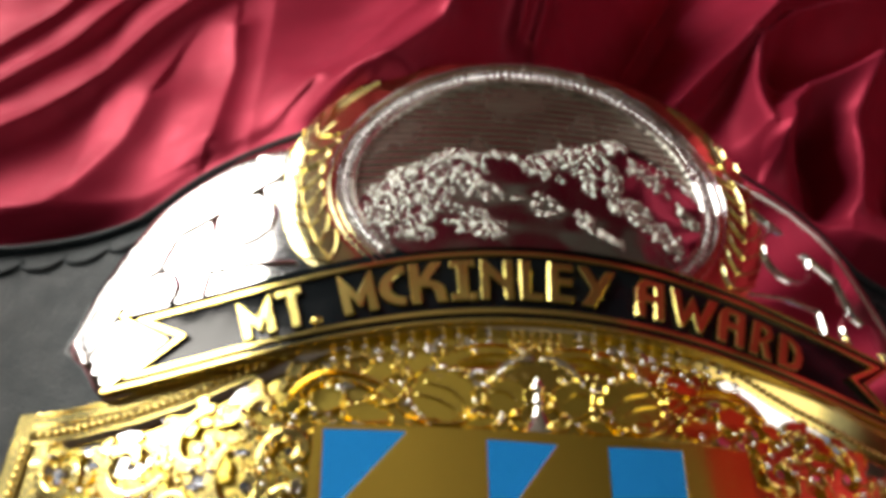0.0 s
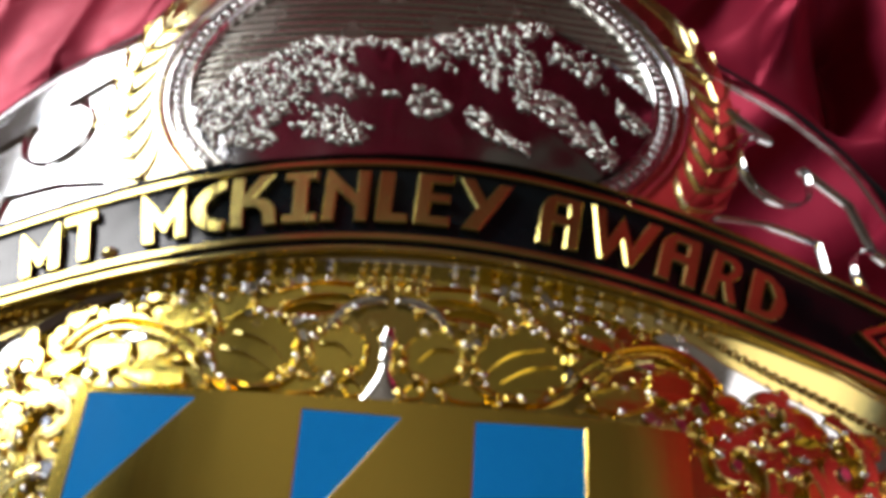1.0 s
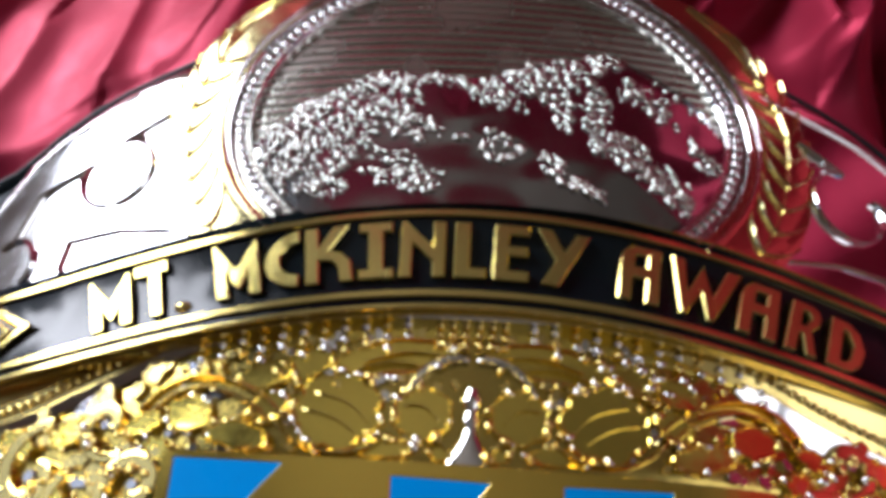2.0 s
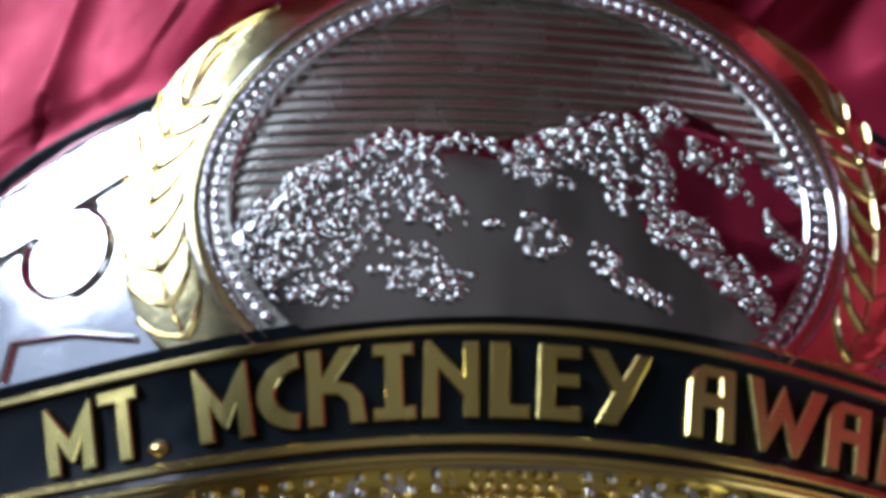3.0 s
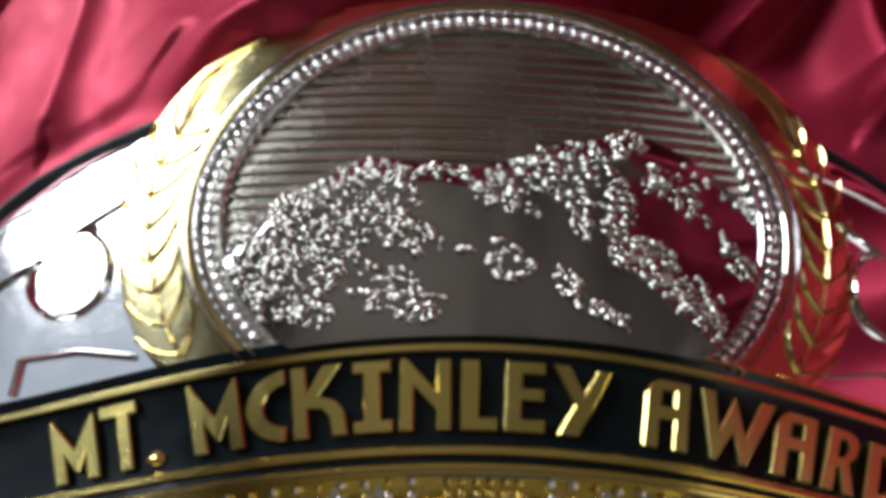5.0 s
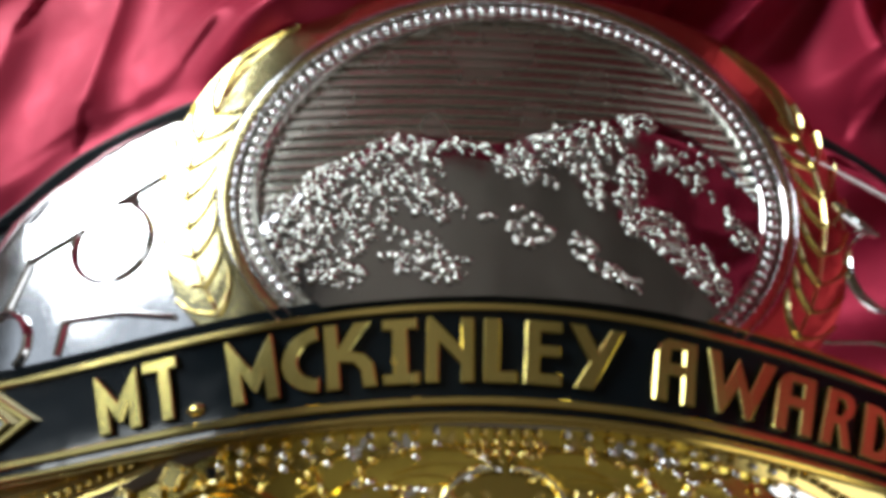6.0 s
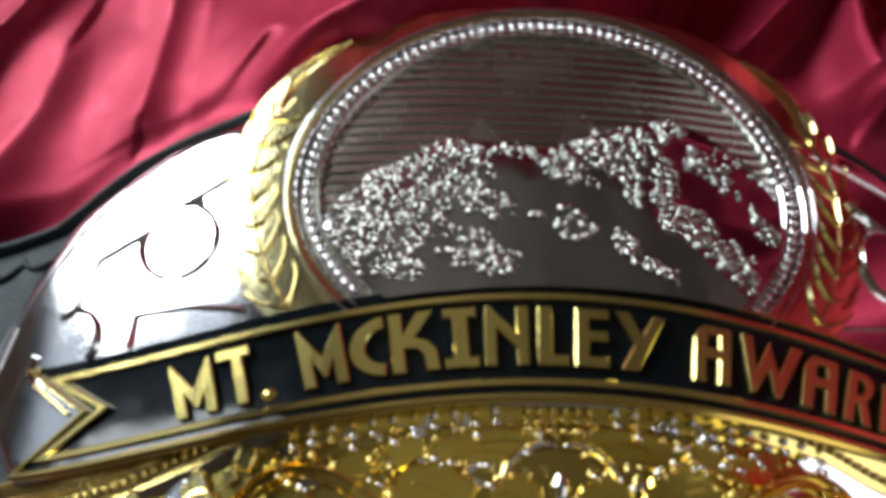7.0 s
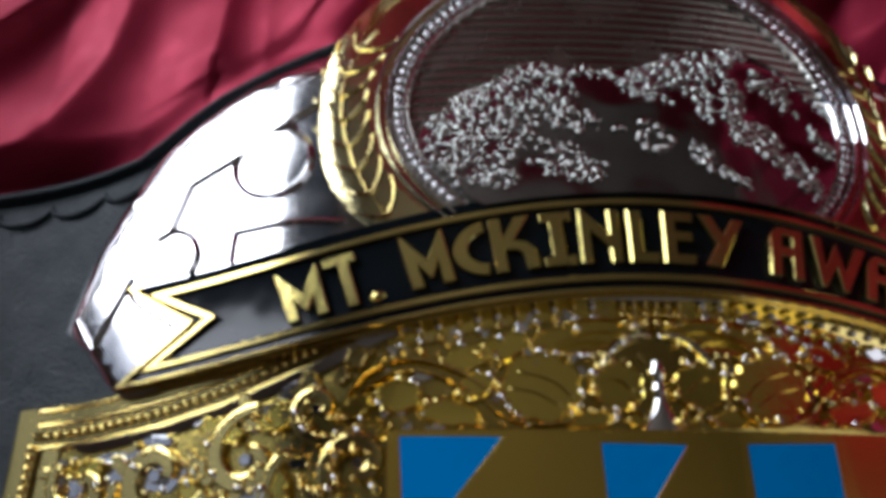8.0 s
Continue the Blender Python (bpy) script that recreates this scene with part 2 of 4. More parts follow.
west = joined(box_geo(WALL_X - T, WALL_X, WALL_S - T, WIN[0], FLOOR_Z, CEIL_Z), box_geo(WALL_X - T, WALL_X, WIN[1], WALL_N + T, FLOOR_Z, CEIL_Z),
              box_geo(WALL_X - T, WALL_X, WIN[0], WIN[1], FLOOR_Z, WIN[2]), box_geo(WALL_X - T, WALL_X, WIN[0], WIN[1], WIN[3], CEIL_Z))
structure("wall_west", west, PLASTER, "plain brown painted wall with a window opening", "wall")
def window_frame(x0, x1, w):
    return joined(box_geo(x0, x1, w[0], w[1], w[2], w[2] + 0.03), box_geo(x0, x1, w[0], w[1], w[3] - 0.03, w[3]),
                  box_geo(x0, x1, w[0], w[0] + 0.03, w[2] + 0.03, w[3] - 0.03), box_geo(x0, x1, w[1] - 0.03, w[1], w[2] + 0.03, w[3] - 0.03))


structure("window_1", window_frame(WALL_X - 0.11, WALL_X - 0.07, WIN), FRAME_PAINT, "white painted window frame in the wall", "window")
# frame round the added east light
structure("added_window", window_frame(WALL_E + 0.07, WALL_E + 0.11, EAST), FRAME_PAINT, "small white painted frame of the unseen window added in the east", "window")

# unseen blind, added to dim the upper window in the silver's reflections
BLIND = bpy.data.materials.new("blind_cloth")
BLIND.use_nodes = True
thin = BLIND.node_tree.nodes.new("ShaderNodeBsdfTranslucent")
thin.inputs["Color"].default_value = (0.024, 0.028, 0.032, 1)
BLIND.node_tree.links.new(thin.outputs[0], BLIND.node_tree.nodes["Material Output"].inputs["Surface"])
structure("added_blind", box_geo(WALL_X - 0.030, WALL_X - 0.029, WIN[0] + 0.001, WIN[1] - 0.001, 0.975, WIN[3] - 0.001), BLIND, "unseen dark grey blind added to dim the window's top", "blind")
# curtain out of view, added to grey one side of the reflected window
SHEER = bpy.data.materials.new("sheer_cloth")
SHEER.use_nodes = True
veil = SHEER.node_tree.nodes.new("ShaderNodeBsdfTranslucent")
veil.inputs["Color"].default_value = (0.023, 0.0245, 0.0275, 1)
SHEER.node_tree.links.new(veil.outputs[0], SHEER.node_tree.nodes["Material Output"].inputs["Surface"])
rows = []
for z in np.linspace(WIN[2] + 0.001, WIN[3] - 0.001, 24):  # tied back near its foot
    hem = 0.235 + 0.46 * max(0.0, z - 0.45) + 0.35 * max(0.0, 0.45 - z)
    rows.append([(WALL_X - 0.024 + 0.003 * math.sin(26 * f) + 0.002 * math.sin(61 * f), WIN[0] + 0.001 + (hem - WIN[0]) * f, z) for f in np.linspace(0, 1, 60)])
structure("added_curtain", loft(rows), SHEER, "unseen grey curtain added at one side of the window, tied back", "curtain")

table = tagged(new("table"), "brown wooden table under the red satin cloth", "table")
table.location = (0, 0, FLOOR_Z)
part("tabletop", shape("tabletop", *box_geo(-0.7, 0.92, -0.45, 0.6, 0.68, 0.712), smooth=0), WOOD, table)
for x in (-0.64, 0.86):
    for y in (-0.39, 0.54):
        part("leg", shape("leg", *box_geo(x - 0.03, x + 0.03, y - 0.03, y + 0.03, 0.0, 0.68), smooth=0), WOOD, table)

# ---------------------------------------------------------------- the satin cloth
STRAP_HALF = [(12, 0.86), (7.5, 0.62), (6.0, 0.80), (5.5, 0.89), (5.0, 0.99), (4.65, 1.05), (4.4, 1.20), (4.15, 1.38), (3.85, 1.56), (3.5, 1.70), (3.2, 1.80), (2.85, 1.91), (1.9, 2.2)]
strap_top = lines(*[(-u, v) for u, v in STRAP_HALF], *STRAP_HALF[::-1])


def polyline_offset(u, v, path):
    """Side distance (left +) and overrun from the ends of a line of folds, for arrays of places."""
    best, side, over = np.full(u.shape, 1e9), np.zeros(u.shape), np.zeros(u.shape)
    for k, ((x0, y0), (x1, y1)) in enumerate(zip(path[:-1], path[1:])):
        dx, dy = x1 - x0, y1 - y0
        L = math.hypot(dx, dy)
        t = ((u - x0) * dx + (v - y0) * dy) / L
        tc = np.clip(t, 0, L)
        qx, qy = u - x0 - tc * dx / L, v - y0 - tc * dy / L
        d = np.hypot(qx, qy)
        s = ((v - y0) * dx - (u - x0) * dy) / L
        m = d < best
        best = np.where(m, d, best)
        side = np.where(m, np.where(s >= 0, d, -d), side)
        e = np.maximum(-t if k == 0 else 0, (t - L) if k == len(path) - 2 else 0)
        over = np.where(m, np.maximum(e, 0), over)
    return side, over


def folded(u, v, path, left, right, height, power=1.5):
    """A crease or ridge along a line, its two flanks of different width."""
    side, over = polyline_offset(u, v, path)
    w = np.where(side > 0, left, right)
    return height * np.exp(-np.abs(side / w) ** power) * np.exp(-(over / (2.0 * max(left, right))) ** 2)


FOLDS_WEST = [  # line, width of the left flank, of the right flank, height
    ([(-7.9, 1.0), (-6.6, 2.28), (-6.1, 2.92), (-5.5, 3.5), (-4.95, 4.2), (-4.3, 5.0), (-3.4, 6.4)], 0.55, 0.20, 0.34, 1.2),
    ([(-7.8, 2.1), (-6.8, 3.1), (-6.25, 3.75), (-5.7, 4.5), (-5.0, 5.6)], 0.35, 0.12, 0.24, 1.15),
    ([(-8.2, 2.8), (-7.1, 3.75), (-6.5, 4.5), (-5.9, 5.6)], 0.30, 0.12, 0.18, 1.15),
    ([(-6.5, 0.55), (-6.1, 0.95), (-5.75, 1.4), (-5.4, 1.85), (-5.1, 2.35), (-4.9, 2.95)], 0.75, 0.36, 0.20, 1.4),
]
FOLDS_MIDDLE = [
    ([(-3.92, 2.2), (-3.86, 2.9), (-3.80, 3.5), (-3.9, 4.2)], 0.45, 0.20, 0.15, 1.2),
    ([(-3.75, 2.05), (-3.2, 2.35), (-2.7, 2.8)], 0.5, 0.20, 0.06),
    ([(-2.5, 2.9), (-1.9, 3.5), (-1.4, 4.3), (-1.2, 5.6)], 0.5, 0.16, 0.14),
    ([(-1.9, 2.4), (-0.8, 3.6), (0.1, 4.6), (0.9, 6.6)], 0.85, 0.65, 1.45),
    ([(-0.95, 3.5), (-0.55, 4.8), (-0.2, 6.4)], 0.18, 0.12, 0.30),
    ([(-0.05, 3.6), (0.2, 4.9), (0.6, 6.4)], 0.13, 0.10, 0.30),
    ([(0.2, 3.6), (0.6, 5.0), (1.1, 6.4)], 0.13, 0.14, 0.36),
]
FOLDS_EAST = [
    ([(1.2, 2.6), (1.7, 4.0), (2.6, 5.6), (3.4, 7.0)], 0.5, 0.8, -0.95),
    ([(2.3, 3.2), (3.5, 4.5), (4.9, 6.0), (5.8, 7.0)], 0.30, 0.16, 0.75, 1.1),
    ([(3.4, 2.8), (3.42, 3.6), (3.55, 4.3), (4.3, 4.95), (5.2, 5.5), (6.4, 6.0)], 0.20, 0.30, 0.62, 1.1),
    ([(3.55, 2.55), (3.85, 3.15), (4.25, 3.6), (5.25, 4.0), (6.6, 4.6)], 0.16, 0.28, 0.60, 1.1),
    ([(5.2, 3.9), (4.88, 3.3), (4.62, 1.9)], 0.20, 0.26, 0.50, 1.1),
]
HOLLOWS = [
    ([(4.3, 2.0), (4.4, 3.0)], 0.35, 0.35, -0.75),
    ([(4.2, 4.2), (6.2, 5.1)], 0.3, 0.3, -0.45),
    ([(5.6, 2.0), (6.4, 3.8)], 0.4, 0.4, -0.7),
    ([(6.4, 1.4), (9.0, 4.4)], 0.4, 0.4, 0.7),
]


def cloth_heights(us, vs):
    """Heights of the cloth over the table, in plan units, a row for each v."""
    uu, vv = np.meshgrid(us, vs)
    z = np.zeros(uu.shape)
    bend_u, bend_v = np.zeros(uu.shape), np.zeros(uu.shape)
    for j, v in enumerate(vs):
        for i, u in enumerate(us):
            a, b = 0.80 * u + 0.60 * v, -0.60 * u + 0.80 * v
            bu, bv = noise.noise(Vector((u * 0.6, v * 0.6, 9.0))), noise.noise(Vector((u * 0.6, v * 0.6, 19.0)))
            bend_u[j, i], bend_v[j, i] = bu, bv
            m = noise.noise(Vector((a * 0.10 + 7 + 0.15 * bu, b * 0.42, 4.1)))
            m2 = noise.noise(Vector((a * 0.25 + 2 + 0.2 * bv, b * 0.9, 6.7)))
            z[j, i] = 0.80 - 0.58 * min(1, max(0, (-3.4 - u) / 2.2)) + 0.14 * noise.noise(Vector((u * 0.3 + 3, v * 0.3, 1.3))) + 0.08 * m + 0.05 * (0.5 - abs(m2)) + 0.05 * noise.noise(Vector((u * 1.1, v * 1.1, 8.0)))
    for f in FOLDS_WEST + FOLDS_MIDDLE + FOLDS_EAST + HOLLOWS:
        z += folded(uu + 0.14 * bend_u, vv + 0.14 * bend_v, *f)
    under = Z0 + np.array([bow(u) for u in us]) - 0.24
    top = np.array([strap_top(u) for u in us])
    inside = np.minimum(top + 0.42 - vv, vv + 7.8)
    k = np.clip(inside / 0.38, 0, 1) * np.clip((11.9 - np.abs(uu)) / 0.4, 0, 1)
    k = k * k * (3 - 2 * k)
    bed = np.where(np.abs(uu) > 5.2, np.minimum(z, under), under)
    return np.maximum(0.02, z * (1 - k) + bed * k)


us = np.concatenate([np.linspace(-18, -8.6, 50)[:-1], np.linspace(-8.6, 8.6, 430), np.linspace(8.6, 16, 40)[1:]])
vs = np.concatenate([np.linspace(-13, 0.4, 90)[:-1], np.linspace(0.4, 7.4, 190), np.linspace(7.4, 12.5, 30)[1:]])
heights = cloth_heights(us, vs)
rows = [[(u * U, v * U, z * U) for u, z in zip(us, line)] for v, line in zip(vs, heights)]
cloth = part("satin_cloth", shape("satin_cloth", *loft(rows), smooth=180), SATIN)
thick = cloth.modifiers.new("thickness", "SOLIDIFY")
thick.thickness, thick.offset = 0.0006, -1
tagged(cloth, "crumpled dark red satin cloth draped over the table", "cloth")

# satin hung over three boards, behind the belt and beside it
def hung(length, height, seed):
    """A sheet hanging in folds over a board's top edge: along x, facing -y, its foot at the origin."""
    rows = []
    for j in range(91):
        f = j / 90
        row = []
        for i in range(int(length * 210) + 1):
            x = -0.02 + (length + 0.04) * i / int(length * 210)
            wave = 0.55 * math.sin(x * 62 + seed + 2.2 * noise.noise(Vector((x * 6 + seed, f, 2.0)))) + 0.45 * noise.noise(Vector((x * 24, f * 1.2, 5.0 + seed)))
            deep = 0.014 * (0.35 + 0.65 * min(1, (1 - f) * 2.0)) + 0.010 * min(1, max(0, 1 - f * 1.6))
            if f < 0.88:
                row.append((x, -0.023 + deep * wave, 0.005 + (height + 0.008) * f / 0.88))
            else:
                a = (f - 0.88) / 0.12
                row.append((x, -0.023 + 0.062 * min(1, a * 1.6) + 0.002 * wave, height + 0.013 - 0.10 * max(0, a - 0.6)))
        rows.append(row)
    return shape("satin_drape", *loft(rows), smooth=180)


for length, height, seed, place in ((1.50, 2.0, 0.0, pose(-0.55, 0.75, FLOOR_Z)), (0.22, 0.56, 3.0, pose(0.325, 0.285, -0.037, 0, 0, -43.8)), (0.18, 0.55, 5.0, pose(0.475, 0.118, -0.037, 0, 0, -72))):
    board = part("backboard", shape("backboard", *box_geo(0.0, length, 0.0, 0.015, 0.0, height), smooth=0), WOOD)
    board.matrix_world = place
    tagged(board, "brown wooden board standing upright under a red drape", "board", "boards under the drapes")
    drape = part("satin_drape", hung(length, height, seed), SATIN)
    drape.matrix_world = place
    tagged(drape, "red satin drape hanging in folds over a board", "drape", "drapes round the belt")

# ---------------------------------------------------------------- the belt
def poly(a, b, c, d):
    return lambda u: a + b * u + c * u * u + d * u**4


TOP_OUT, BOT_OUT = poly(0.106, -0.0043, -0.0580, 0.00141), poly(-0.804, -0.0045, -0.0516, 0.00112)  # the banner's two edges
CAP, BASE = poly(-0.102, -0.015, -0.0538, 0.00025), poly(-0.562, -0.0093, -0.0589, 0.00109)  # the lettering's top and foot
belt = tagged(new("championship_belt"), "black leather title belt with silver and gold plates on satin", "belt")

# leather strap
strap = part("strap", shape("strap", *bend(slab(lambda u: -7.3 + 0.02 * u * u, strap_top, -11.5, 11.5, -0.18, -0.03, nu=160, nv=16, edge=0.05))), LEATHER, belt, "black grained leather strap")
edge_path = [(u, strap_top(u) - 0.07) for u in np.linspace(-11.4, 11.4, 200)]
part("edge_welt", shape("edge_welt", *bend(dome(edge_path, 0.11, -0.03, 0.07))), LEATHER, strap)
for side in (-1, 1):
    for k in range(12):
        c = side * (4.80 + 0.475 * k)
        arc = [(c + 0.24 * math.cos(a), strap_top(c + 0.24 * math.cos(a)) - 0.23 - 0.16 * math.sin(a)) for a in np.linspace(0, math.pi, 13)]
        part("tooled_scallop", shape("tooled_scallop", *bend(dome(arc, 0.06, -0.04, 0.01, taper=lambda t: 0.5 + math.sin(math.pi * t)))), LEATHER, strap)

# silver top plate
PLATE_HALF = [(5.05, -0.74), (4.90, -0.16), (4.65, 0.34), (4.29, 0.89), (4.08, 1.06), (3.75, 1.28), (3.43, 1.46), (3.11, 1.58), (2.87, 1.65), (2.6, 1.72), (2.2, 0.2), (0.0, 0.1)]
FOOT_HALF = [(4.80, -0.98), (4.60, -1.22), (4.40, -1.42), (4.2, -1.40), (3.4, -1.15), (2.0, -0.85)]
half = PLATE_HALF[:-1][::-1]
plate_outline = [(-u, v) for u, v in PLATE_HALF[:-1]] + half + FOOT_HALF + [(-u, v) for u, v in FOOT_HALF[::-1]]
top_plate = part("top_plate", shape("top_plate", *bend(pierced(plate_outline, [], -0.08, 0.19, bevel=0.09, drop=0.035))), SILVER, belt, "mirror polished silver top plate with raised line work")
rim_path = [(-4.72, -0.95), (-4.90, -0.68), (-4.71, -0.04), (-4.44, 0.41), (-4.14, 0.86), (-3.90, 1.06), (-3.45, 1.29), (-2.95, 1.43), (-2.5, 1.55)]
for side in (1, -1):
    def mir(path):
        return [(side * (u + (0.08 if side < 0 else 0.0)), v) for u, v in path]

    def line_work(name, path, width, top):
        """A sharp raised moulding along a path."""
        part(name, shape(name, *bend(dome(resample(mir(path), 0.06), width * (1 if side > 0 else 0.6), 0.18, top, sides=4))), SILVER, top_plate)

    part("border_line", shape("border_line", *bend(dome(resample(mir(rim_path), 0.08), 0.05, 0.18, 0.212))), SILVER, top_plate)
    line_work("raised_line", [(-2.80, 1.13), (-3.19, 0.915), (-3.02, 0.925)], 0.055, 0.236)
    line_work("raised_circle", [(-3.20 + 0.345 * math.cos(a), 0.575 + 0.335 * math.sin(a)) for a in np.linspace(radians(160), radians(425), 40)], 0.062, 0.240)
    line_work("raised_line", [(-3.476, 0.706), (-3.95, 0.475), (-4.095, 0.04), (-4.226, -0.023)], 0.055, 0.236)
    line_work("raised_circle", [(-4.09 + 0.27 * math.cos(a), -0.23 + 0.27 * math.sin(a)) for a in np.linspace(radians(92), radians(-40), 24)], 0.062, 0.240)
    line_work("raised_line", [(-4.417, -0.342), (-4.709, -0.931)], 0.055, 0.232)
    line_work("raised_line", rounded([(-4.436, -0.46), (-4.36, -0.60), (-4.24, -0.68), (-4.12, -0.76), (-3.97, -0.86)], 2), 0.05, 0.232)
    line_work("raised_line", [(-3.51, -0.34), (-3.487, -0.07), (-3.0, -0.03), (-2.54, -0.08)], 0.055, 0.236)

# oval medallion
OV = 1.0


def oval(a, b, n=160, p=2.0, t0=0.0, t1=2 * math.pi):
    out = []
    for i in range(n):
        th = t0 + (t1 - t0) * i / (n if t1 - t0 > 6.28 else n - 1)
        c, s = math.cos(th), math.sin(th)
        out.append((a * math.copysign(abs(c) ** (2 / p), c), OV + b * math.copysign(abs(s) ** (2 / p), s)))
    return out


def annulus(inner, outer, h0, h1, edge=0.04, mid=4):
    """A flat ring between two closed curves, with rounded rims."""
    rows = []
    for (a, b), (c, d) in zip(inner, outer):
        L = math.hypot(c - a, d - b)
        at = lambda t, h: (a + (c - a) * t, b + (d - b) * t, h)
        e = min(0.4, edge / L)
        rows.append([at(0, h0), at(0, h1 - edge), at(e * 0.3, h1 - edge * 0.3), at(e, h1)] + [at(e + (1 - 2 * e) * k / mid, h1) for k in range(1, mid)]
                    + [at(1 - e, h1), at(1 - e * 0.3, h1 - edge * 0.3), at(1, h1 - edge), at(1, h0)])
    return loft(rows, ring=True, loop=True)


medallion = part("medallion", shape("medallion", *bend(slab(lambda u: OV - 1.48 * math.sqrt(max(0, 1 - (u / 2.02) ** 2)), lambda u: OV + 1.48 * math.sqrt(max(0, 1 - (u / 2.02) ** 2)), -2.02, 2.02, 0.0, 0.16, nu=80, nv=8, edge=0.0))), SILVER_DARK, belt, "oval silver medallion with a mountain in relief")
ring_geo = annulus(oval(2.21, 1.63), oval(2.80, 1.76, p=2.5), 0.0, 0.205, edge=0.018)
ring_geo = ([(u, v, h if v > TOP_OUT(u) - 0.12 else min(h, 0.10)) for u, v, h in ring_geo[0]], ring_geo[1])
laurel_plate = part("laurel_plate", shape("laurel_plate", *bend(ring_geo)), LAUREL, belt, "gold plate with two laurel branches")
part("rim", shape("rim", *bend(dome(oval(2.285, 1.70, t0=-0.74, t1=math.pi + 0.74), 0.036, 0.18, 0.275))), SILVER, medallion)
part("rim", shape("rim", *bend(dome(oval(2.195, 1.625, t0=-0.74, t1=math.pi + 0.74), 0.040, 0.18, 0.255))), SILVER, medallion)
part("rim_floor", shape("rim_floor", *bend(annulus(oval(2.0, 1.46), oval(2.19, 1.62), 0.02, 0.19, edge=0.01))), SILVER_DARK, medallion)
part("rim", shape("rim", *bend(dome(oval(2.01, 1.47, t0=-0.77, t1=math.pi + 0.77), 0.04, 0.16, 0.23))), SILVER, medallion)


def ball(name, r, sub=1, squash=0.8):
    bm = bmesh.new()
    bmesh.ops.create_icosphere(bm, subdivisions=sub, radius=r)
    bmesh.ops.scale(bm, vec=(1, 1, squash), verts=bm.verts)
    me = bpy.data.meshes.new(name)
    bm.to_mesh(me)
    bm.free()
    me.polygons.foreach_set("use_smooth", [True] * len(me.polygons))
    return me


def along(path, step):
    """Evenly spaced places along a path."""
    out, left = [], 0.0
    for a, b in zip(path, path[1:]):
        L = math.hypot(b[0] - a[0], b[1] - a[1])
        while left <= L:
            out.append((a[0] + (b[0] - a[0]) * left / L, a[1] + (b[1] - a[1]) * left / L))
            left += step
        left -= L
    return out


bead = ball("bead", 0.039 * U, 2)
bead.materials.append(SILVER)
ring = oval(2.10, 1.545, 400)
for u, v in along(ring + ring[:1], 0.090):
    if v > TOP_OUT(u) + 0.02:
        part("bead", bead, SILVER, medallion).location = bent(u, v, 0.212)

# engraved sky
v = OV + 1.39
while v > 0.55:
    half = 1.99 * math.sqrt(max(0.0, 1 - ((v - OV) / 1.45) ** 2))
    path = [(u, v) for u in np.linspace(-half, half, 40)]
    part("engraved_line", shape("engraved_line", *bend(dome(path, 0.058, 0.152, 0.185, sides=6))), SILVER_DARK, medallion)
    v -= 0.091

# mountain
ridge = lines((-2.0, 0.60), (-1.90, 0.73), (-1.73, 0.87), (-1.61, 1.03), (-1.30, 1.18), (-1.09, 1.29), (-0.95, 1.37), (-0.81, 1.36), (-0.53, 1.33), (-0.44, 1.35), (-0.18, 1.28), (0.11, 1.35),
              (0.28, 1.43), (0.47, 1.50), (0.69, 1.54), (0.83, 1.58), (0.95, 1.65), (1.18, 1.59), (1.44, 1.51), (1.67, 1.39), (1.89, 1.22), (2.0, 1.10))


def shoulder(v):
    """Where the western slope breaks into the eastern one."""
    return 0.75 + 1.15 * max(0.0, 0.69 - v) + 0.2 * max(0.0, v - 0.9)


def facet(s):
    """A gentle rise to the shoulder, then a steeper fall."""
    return 0.06 * max(0.0, 1 + s / 1.3) if s < 0 else 0.06 - 0.13 * s


def mountain_height(u, v):
    d = ridge(u) - v
    return 0.205 + 0.05 * min(1, d / 0.15) + 0.022 * noise.noise(Vector((u * 1.3, v * 1.3, 2.0))) + 0.007 * noise.noise(Vector((u * 4, v * 4, 5.0))) + facet((u - shoulder(v)) * 0.7)


rows = []
for i in range(121):
    u = -1.98 + 3.96 * i / 120
    lo = max(TOP_OUT(u) - 0.05, OV - 1.46 * math.sqrt(max(0, 1 - (u / 2.0) ** 2)))
    r = []
    for j in range(41):
        v = lo + (ridge(u) - lo) * j / 40
        r.append((u, v, mountain_height(u, v)))
    rows.append(r)
mountain = part("mountain", shape("mountain", *bend(loft(rows)), smooth=180), SILVER_BRUSHED, medallion, "smooth silver slopes of a mountain relief")
ROUGH_WEST = [  # patches of nuggets: centre, half axes, turn, count
    (-1.62, 0.80, 0.24, 0.20, 35, 75), (-1.42, 1.0, 0.26, 0.14, 20, 60), (-1.65, 0.52, 0.22, 0.24, 0, 70), (-1.40, 0.45, 0.34, 0.24, 20, 95),
    (-1.72, 0.15, 0.14, 0.12, -40, 25), (-1.30, 0.18, 0.24, 0.10, 0, 40), (-1.15, 0.72, 0.30, 0.20, 30, 80), (-1.05, 1.20, 0.22, 0.10, 15, 35),
]
